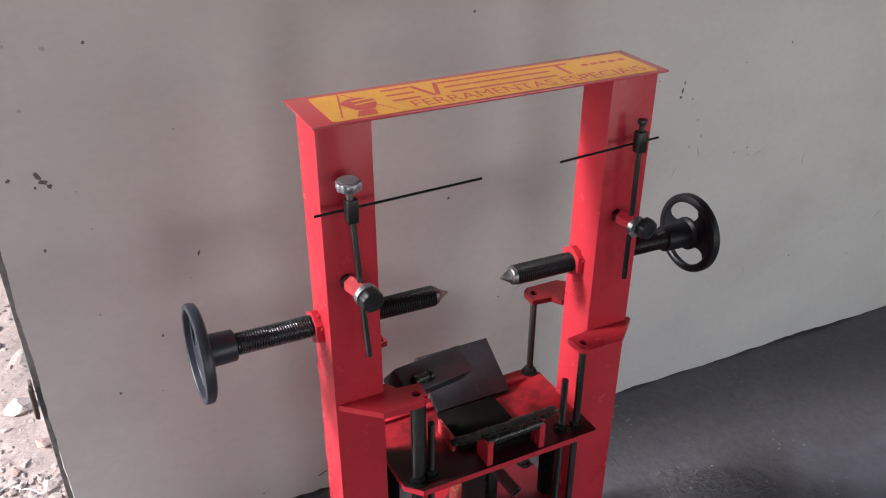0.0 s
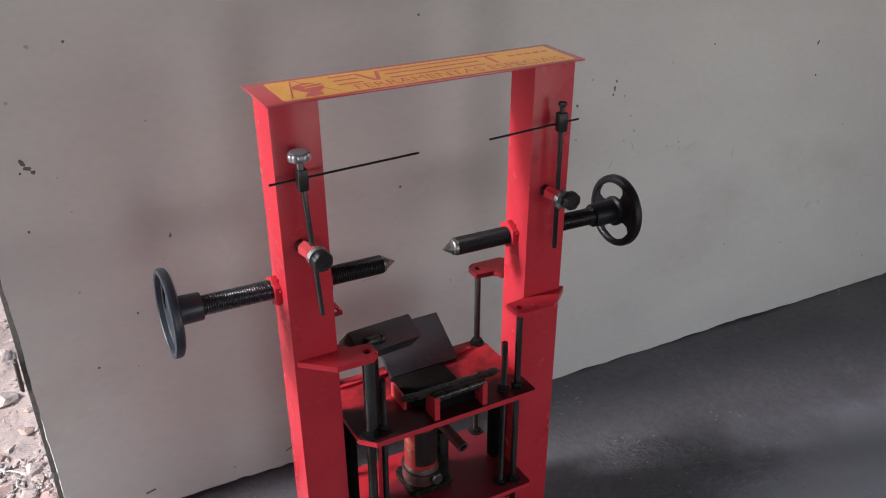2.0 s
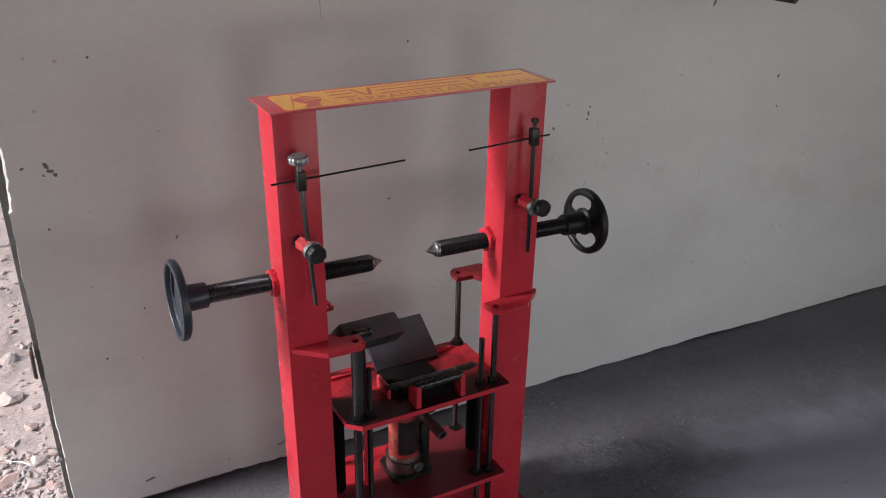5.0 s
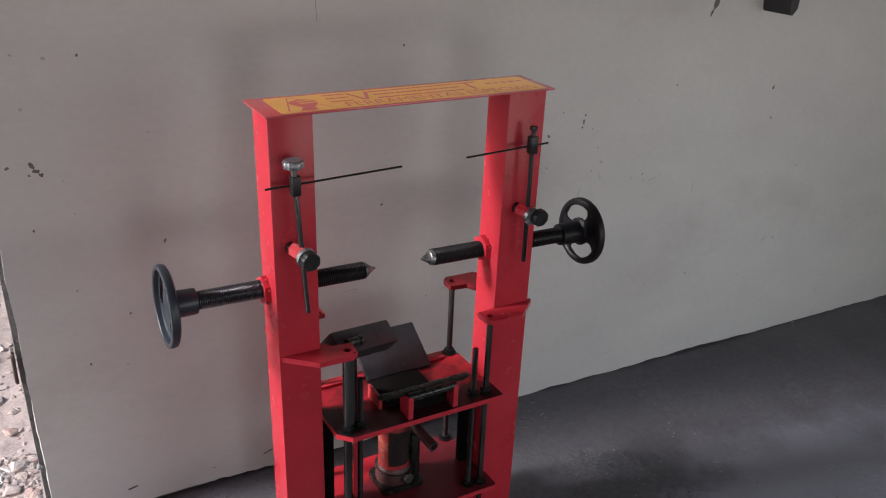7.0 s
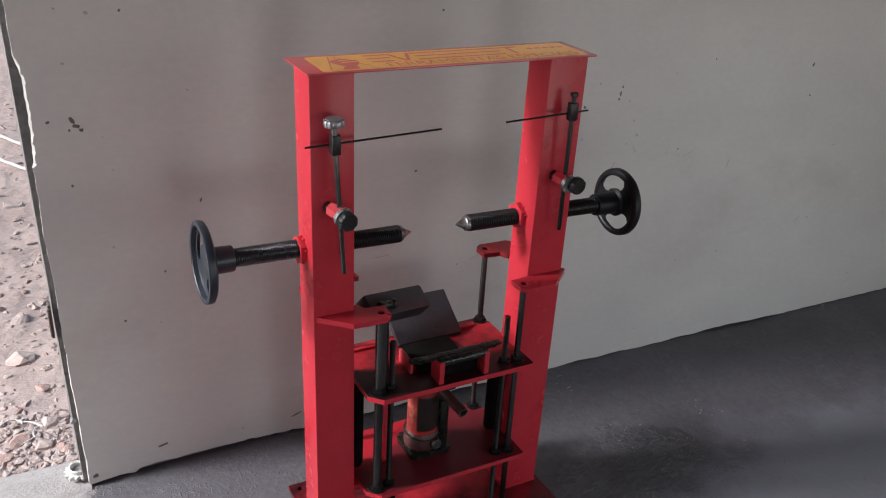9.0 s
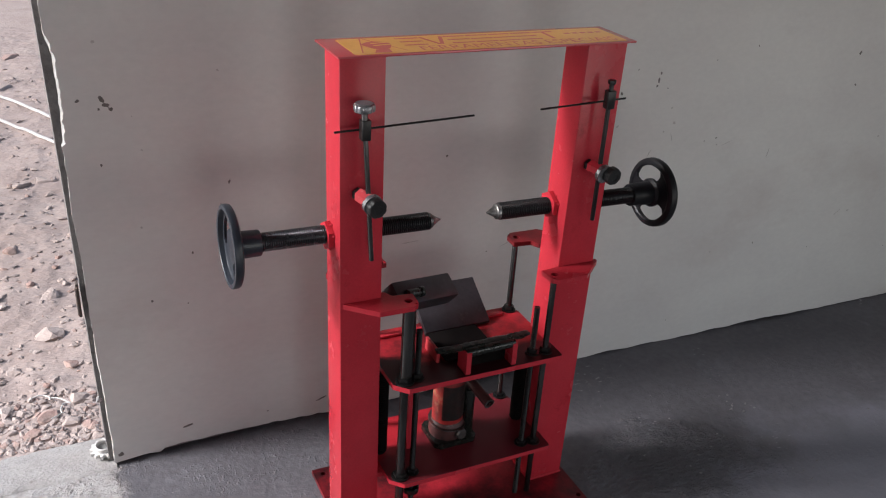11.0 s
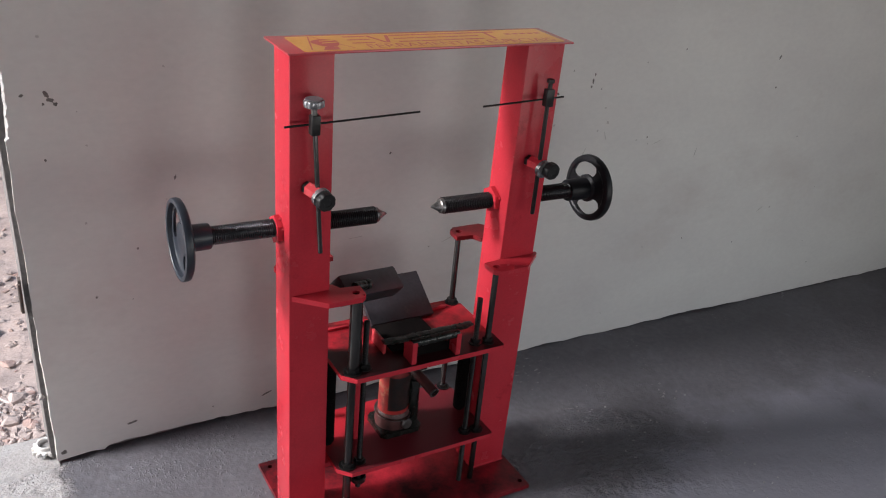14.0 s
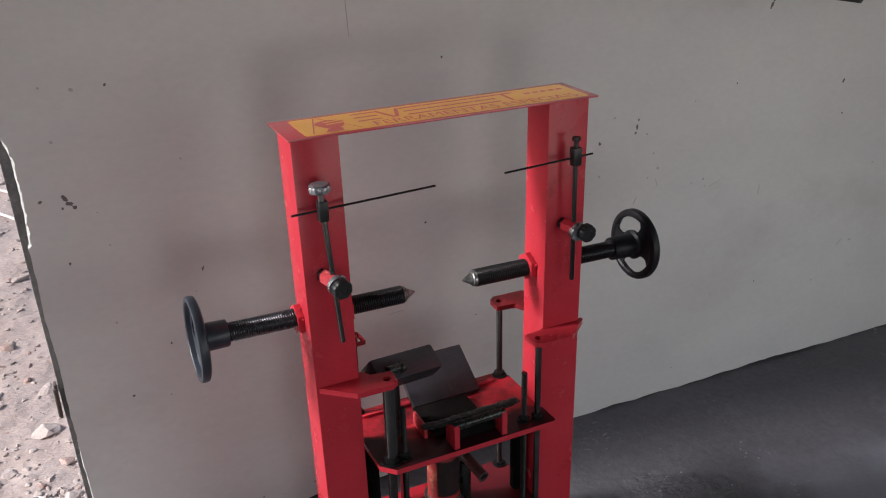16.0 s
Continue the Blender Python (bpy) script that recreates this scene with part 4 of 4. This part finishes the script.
def weld_spots(centre, axis, r, count, seed, bm, size=0.0032):
    """Uneven weld blobs in a ring."""
    rng = random.Random(seed)
    turn = Vector(axis).normalized().to_track_quat("Z", "Y").to_matrix()
    for k in range(count):
        if rng.random() < 0.22:
            continue
        ang = 2 * math.pi * (k + 0.4 * rng.random()) / count
        own = bmesh.new()
        bmesh.ops.create_icosphere(own, subdivisions=1, radius=size * rng.uniform(0.6, 1.25))
        bmesh.ops.translate(own, verts=own.verts, vec=Vector(centre) + turn @ Vector((r * math.cos(ang), r * math.sin(ang), 0)))
        join(bm, own)
    return bm


def screw(tip, way, post_faces, hub, lean, turned, thick, reach):
    """way is +1 where the handle lies towards +x of the tip; lean is the slack in its nuts."""
    at = Matrix.Translation((tip, SCREW_Y, SCREW_Z))
    slack = at @ Matrix.Rotation(lean, 4, "Y") @ at.inverted()

    def leaning(bm):
        bmesh.ops.transform(bm, verts=bm.verts, matrix=slack)
        return bm

    bm = leaning(thread((tip + way * 0.026, SCREW_Y, SCREW_Z), (hub + way * 0.02, SCREW_Y, SCREW_Z), 0.0170, 0.0040, 0.0021))
    # faces left of the left post take the paler, lit tone
    for f in bm.faces:
        f.material_index = int(f.calc_center_median().x < 0.31)
    spin = part("screw", bm, SCREW_STEEL, press, "black threaded clamping screw")
    spin.data.materials.append(SCREW_LIT)
    part("centre_point", leaning(lathe([(0, 0), (0.0005, 0.0012), (0.019, 0.0118), (0.0205, 0.0146), (0.0262, 0.0164)], (tip, SCREW_Y, SCREW_Z), (way, 0, 0), 28)), POINT_STEEL, spin, "dark turned steel centre point")
    part("handwheel", leaning(handwheel(hub, way, turned, thick, reach)), PLASTIC_LIT if way < 0 else PLASTIC_SHADED, spin, "black plastic handwheel with two wide webs")
    for face, out in post_faces:
        bm = bmesh.new()
        hex_nut((face + out * 0.0003, SCREW_Y, SCREW_Z), (face + out * 0.011, SCREW_Y, SCREW_Z), 0.0275, bm)
        weld_spots((face + out * 0.002, SCREW_Y, SCREW_Z), (1, 0, 0), 0.0262, 7, face, bm, 0.0034)
        part("screw_nut", bm, RED, press)


screw(0.540, -1, ((0.3245, -1), (0.4031, 1)), 0.198, radians(0.65), radians(60), 0.0165, 0.0580)
screw(0.6365, 1, ((0.7842, -1), (0.8667, 1)), 0.972, radians(0.95), radians(20), 0.018, 0.069)


# runout gauges on the posts
def knob(c, axis, r, h, bm=None):
    """A fluted clamping knob that starts at c."""
    axis = Vector(axis).normalized()
    turn = axis.to_track_quat("Z", "Y").to_matrix()
    own = bmesh.new()
    rings = []
    for z, s in ((0, 0.80), (0.12, 0.97), (0.25, 1.0), (0.75, 1.0), (0.92, 0.95), (1.0, 0.84), (1.0, 0.45), (0.93, 0.40)):
        rings.append([own.verts.new(Vector(c) + turn @ Vector((math.cos(2 * math.pi * k / 48) * r * s * (1 - 0.07 * (0.5 + 0.5 * math.cos(8 * 2 * math.pi * k / 48)) ** 3), math.sin(2 * math.pi * k / 48) * r * s * (1 - 0.07 * (0.5 + 0.5 * math.cos(8 * 2 * math.pi * k / 48)) ** 3), z * h))) for k in range(48)])
    for p, q in zip(rings, rings[1:]):
        for k in range(48):
            own.faces.new([p[k], p[(k + 1) % 48], q[(k + 1) % 48], q[k]])
    own.faces.new(rings[0][::-1])
    own.faces.new(rings[-1])
    return join(bm or bmesh.new(), own)


def gauge(top, bottom, boss, block_z, needle, top_knob):
    top, bottom = Vector(top), Vector(bottom)
    stem = part("gauge_stem", rod(top, bottom, 0.0043, segs=18, bevel=0.0008), ROD_STEEL if top_knob else BLACK_STEEL, press, "steel gauge stem clamped to the post")

    def on(z):
        return top + (bottom - top) * ((top.z - z) / (top.z - bottom.z))

    # red boss welded to the post, bored for the stem
    bx, bz = boss
    root, end = Vector((bx - 0.006, POST_Y0 - 0.0003, bz)), Vector((on(bz).x, on(bz).y - 0.009, bz - 0.002))
    seat = root + (end - root) * 0.22
    part("clamp_boss", hex_nut(seat, end, 0.0128), RED_WORN if top_knob else RED, stem, "rubbed pinkish red hexagonal clamp boss" if top_knob else "")
    base = hex_nut(root, seat, 0.0118)
    part("boss_foot", base, BLACK_STEEL, stem)
    s = on(bz)
    part("clamp_knob", knob((s.x + (0.005 if top_knob else 0.014), s.y - 0.012, bz - (0.0085 if top_knob else 0.007)), (0.10, -1, -0.06), 0.0170, 0.018), KNOB_BLACK, stem, "black fluted clamping knob")
    part("knob_collar", rod((s.x + 0.003, s.y - 0.006, bz - 0.006), (s.x + 0.004, s.y - 0.0145, bz - 0.0075), 0.0176, segs=24), KNOB_CHROME, stem)
    c = on(block_z)
    part("needle_block", box(c.x - 0.0080, c.x + 0.0080, c.y - 0.0080, c.y + 0.0080, block_z - 0.017, block_z + 0.017, 0.0024), BLACK_STEEL, stem)
    part("needle", rod(needle[0], needle[1], 0.0019, segs=10), BLACK_STEEL, stem, "thin black steel pointer rod")
    if top_knob:
        part("lock_stud", rod((c.x - 0.001, c.y, block_z + 0.016), (c.x - 0.002, c.y, block_z + 0.033), 0.005, segs=16), BRIGHT_STEEL, stem)
        k = part("lock_knob", knob((c.x - 0.002, c.y, block_z + 0.0305), (-0.03, -0.02, 1), 0.0178, 0.0135), KNOB_CHROME, stem, "worn black and chrome fluted lock knob")
        part("knob_cap", rod((c.x - 0.0025, c.y, block_z + 0.0438), (c.x - 0.0025, c.y, block_z + 0.0450), 0.0140, segs=24), KNOB_TOP, stem)
    else:
        part("lock_stud", rod((c.x, c.y, block_z + 0.016), (c.x, c.y, block_z + 0.030), 0.0042, segs=16), BLACK_STEEL, stem)
        part("lock_stud_head", hex_nut((c.x, c.y, block_z + 0.0285), (c.x, c.y, block_z + 0.036), 0.0075), BLACK_STEEL, stem)


gauge((0.3545, 0.972, 0.909), (0.372, 0.972, 0.655), (0.360, 0.772), 0.893, ((0.3075, 0.984, 0.8885), (0.551, 0.972, 0.9010)), True)
gauge((0.826, 0.972, 0.933), (0.827, 0.972, 0.668), (0.824, 0.774), 0.9085, ((0.6835, 0.974, 0.9003), (0.869, 0.982, 0.9045)), False)


# ---- things on the press ----
# bottle jack on the shelf
jx, jy, jz = 0.592, 1.063, SHELF_Z + 0.0002
jack = thing("bottle_jack", (jx, jy, jz), "worn red hydraulic bottle jack standing on the press shelf", "jack")
part("foot", plate([(jx + x, jy + y) for x, y in chamfered(-0.043, 0.054, -0.044, 0.044, 0.010)], jz, jz + 0.012), OILY, jack, "oily black cast jack foot")
body = bmesh.new()
lathe([(0.036, 0.0335), (0.150, 0.0335), (0.158, 0.031), (0.164, 0.026)], (jx, jy, jz + 0.014), (0, 0, 1), 44, body)
part("reservoir", body, JACK_RED, jack)
part("cast_base", lathe([(0, 0.038), (0.008, 0.0395), (0.024, 0.038), (0.033, 0.0355), (0.037, 0.0330)], (jx, jy, jz + 0.012), (0, 0, 1), 44), JACK_BASE, jack, "dirty cast jack base")
band = bmesh.new()
label_pts = [(-2.40 + 2.30 * i / 18) for i in range(19)]
grid = [[band.verts.new((jx + 0.0339 * math.cos(a), jy + 0.0339 * math.sin(a), jz + 0.060 + 0.085 * j)) for a in label_pts] for j in range(2)]
for i in range(18):
    band.faces.new([grid[0][i], grid[0][i + 1], grid[1][i + 1], grid[1][i]])
bmesh.ops.solidify(band, geom=band.faces, thickness=0.0006)
part("rating_label", band, JACK_LABEL, jack, "stained dark rating label")
part("ram", rod((jx, jy, jz + 0.176), (jx, jy, TABLE_Z - 0.0115), 0.019, segs=28), MILL_STEEL, jack)
part("ram_collar", rod((jx, jy, jz + 0.170), (jx, jy, jz + 0.192), 0.024, segs=6, bevel=0.001), JACK_RED, jack)
part("steel_band", lathe([(0, 0.0402), (0, 0.0412), (0.003, 0.0412), (0.003, 0.0402)], (jx, jy, jz + 0.040), (0.05, -0.08, 1), 40), BRIGHT_STEEL, jack, "bright wire band")
part("release_valve", lathe([(0, 0.012), (0.016, 0.012), (0.018, 0.010), (0.018, 0)], (jx + 0.012, jy - 0.030, jz + 0.028), (0.12, -1, 0.05), 24), BRIGHT_STEEL, jack, "steel release valve")
pump = part("pump_barrel", rod((jx + 0.042, jy - 0.012, jz + 0.010), (jx + 0.042, jy - 0.012, jz + 0.120), 0.0135, segs=24, bevel=0.001), OILY, jack, "greasy pump barrel")
part("pump_plunger", rod((jx + 0.042, jy - 0.012, jz + 0.1195), (jx + 0.042, jy - 0.012, jz + 0.150), 0.007, segs=18), MILL_STEEL, pump)
hollow = bmesh.new()
a, b = Vector((jx + 0.022, jy - 0.022, 0.314)), Vector((0.628, 0.954, 0.295))
lathe([(0, 0.0), (0, 0.0108), ((b - a).length, 0.0108), ((b - a).length, 0.0086), ((b - a).length - 0.05, 0.0086), ((b - a).length - 0.05, 0.0)], a, b - a, 28, hollow)
part("handle_socket", hollow, JACK_BASE, jack, "open tubular handle socket")
# dark plug: the shade inside the tube, put in as colour
part("bore_shade", rod(a + (b - a) * 0.5, b - (b - a).normalized() * 0.004, 0.0084, segs=20), GREASE_SHADE, jack)
part("socket_rim", lathe([(0, 0.0085), (0, 0.0112), (0.0025, 0.0112), (0.0025, 0.0085), (0, 0.0085)], b - (b - a).normalized() * 0.002, b - a, 28), BRIGHT_STEEL, jack, "bright worn rim of the socket")
part("socket_fork", box(jx + 0.012, jx + 0.062, jy - 0.030, jy - 0.010, 0.297, 0.323, 0.003), OILY, jack)

# steel tooling on the table
anvil = thing("anvil_bar", (0.612, 0.985, TABLE_Z + 0.0503), "blackened steel anvil bar with a ragged edge resting on two ribs", "anvil bar")
bm = bmesh.new()
secs = []
for i in range(57):
    k = i / 56
    x = 0.512 + 0.203 * k
    w = 0.0030 * noise.noise((k * 9, 0, 3)) + 0.0034 * noise.noise((k * 37, 0, 8))
    tip = max(0.0, abs(k - 0.5) - 0.42) / 0.08
    lift = 0.0015 * noise.noise((k * 14, 0, 5))
    prof = [(0.965 + 0.006 * tip, 0.4302 + lift), (0.982 - 0.004 * tip, 0.4302 + lift), (0.985, 0.432 + lift), (0.984 + w, 0.4345 + lift), (0.980, 0.4365 + 0.5 * w + lift), (0.974, 0.4380 - 0.002 * tip + lift), (0.967 + w + 0.003 * tip, 0.4370 + lift), (0.963 + w + 0.004 * tip, 0.4335 + lift)]
    secs.append([bm.verts.new((x, y, z)) for y, z in prof])
for p, q in zip(secs, secs[1:]):
    for i in range(8):
        bm.faces.new([p[i], p[(i + 1) % 8], q[(i + 1) % 8], q[i]])
bm.faces.new(secs[0][::-1])
bm.faces.new(secs[-1])
part("bar", bm, OILY, anvil)
part("round_bar", rod((0.5680, 0.9625, 0.4258), (0.6760, 0.9625, 0.4265), 0.0095, segs=28, bevel=0.001), OILY, anvil, "oily round bar under the anvil bar")
part("packing_block", box(0.5782, 0.6673, 0.978, 0.989, TABLE_Z + 0.0006, 0.4298, 0.0015), GREASE_SHADE, anvil)

# near-black sheets that put in the shadow gap before the leaning plate
gap_fill = thing("shadow_gap_fill", (0.630, 1.08, TABLE_Z + 0.0003), "near-black sheets filling in the shadow gap by the steel plate", "block")
part("block", box(0.5785, 0.645, 0.998, 1.098, TABLE_Z + 0.0010, TABLE_Z + 0.0082, 0.001), GREASE_SHADE, gap_fill)
part("gap_sheet", box(0.545, 0.662, 0.999, 1.100, TABLE_Z + 0.0085, TABLE_Z + 0.0125, 0.002), GREASE_SHADE, gap_fill)

wedge = thing("steel_plate", (0.636, 1.157, TABLE_Z + 0.012), "thick dark mill-scale steel plate leaning over the table's rear rail", "steel plate")
tilt = math.atan2(0.058, 0.092)
m = Matrix.Translation((0.636, 1.1575, 0.4085 + 0.004)) @ Matrix.Rotation(tilt, 4, "X")
bm = box(-0.084, 0.066, -0.055, 0.055, -0.006, 0.006, 0.0012)
bmesh.ops.transform(bm, verts=bm.verts, matrix=m)
part("slab", bm, PLATE_STEEL, wedge)

# drilled block on its pillar
drift = thing("drilled_block", (0.492, 1.050, TABLE_Z + 0.0003), "dark drilled steel block on a short pillar standing on the table", "steel block")
u = (Vector((0.576, 1.096, 0.531)) - Vector((0.441, 1.047, 0.559))).normalized()
v = Vector((0.594, 1.065, 0.503)) - Vector((0.576, 1.096, 0.531))
v = (v - u * v.dot(u)).normalized()
n = u.cross(v).normalized()
if n.z < 0:
    n = -n
corner = Vector((0.441, 1.047, 0.559))
mid = corner + u * 0.082 + v * 0.025 - n * 0.020
m = Matrix((u, v, n)).transposed().to_4x4()
m.translation = mid
bm = box(-0.080, 0.080, -0.026, 0.026, -0.020, 0.020, 0.0055)
bmesh.ops.transform(bm, verts=bm.verts, matrix=m)
part("block", bm, PLATE_STEEL, drift)
pin = mid - u * 0.006 + v * 0.008 + n * 0.0275
bm = rod(pin - u * 0.058, pin - u * 0.024, 0.0085, segs=24, bevel=0.001)
rod(pin - u * 0.026, pin - u * 0.015, 0.0105, segs=28, bevel=0.0025, bm=bm)
part("bolt", bm, OILY, drift, "black oily bolt lying on the block")
foot = Vector((0.488, 1.050, TABLE_Z + 0.0003))
part("pillar", rod(foot, (0.488, 1.056, mid.z - 0.014), 0.013, segs=24), BLACK_STEEL, drift)

# black box on the wall
bx = 1.922
hook = thing("wall_bracket", (bx, WALL_Y, 1.12), "black rubber-covered bracket end fixed to the wall", "bracket")
bm = bmesh.new()
own = bmesh.new()
secs = []
for y, g in ((WALL_Y - 0.0003, 1.0), (WALL_Y - 0.05, 1.0), (WALL_Y - 0.085, 0.94), (WALL_Y - 0.092, 0.85)):
    secs.append([own.verts.new((bx - 0.027 + (x - 0.005) * 0.4 * g, y, z)) for x, z in ((-0.040, 1.075), (-0.026, 1.052), (-0.004, 1.050), (0.045, 1.068), (0.050, 1.10), (0.048, 1.19), (-0.040, 1.19))])
for p, q in zip(secs, secs[1:]):
    for i in range(7):
        own.faces.new([p[i], p[(i + 1) % 7], q[(i + 1) % 7], q[i]])
own.faces.new(secs[0][::-1])
own.faces.new(secs[-1])
part("cover", join(bm, own), RUBBER, hook)
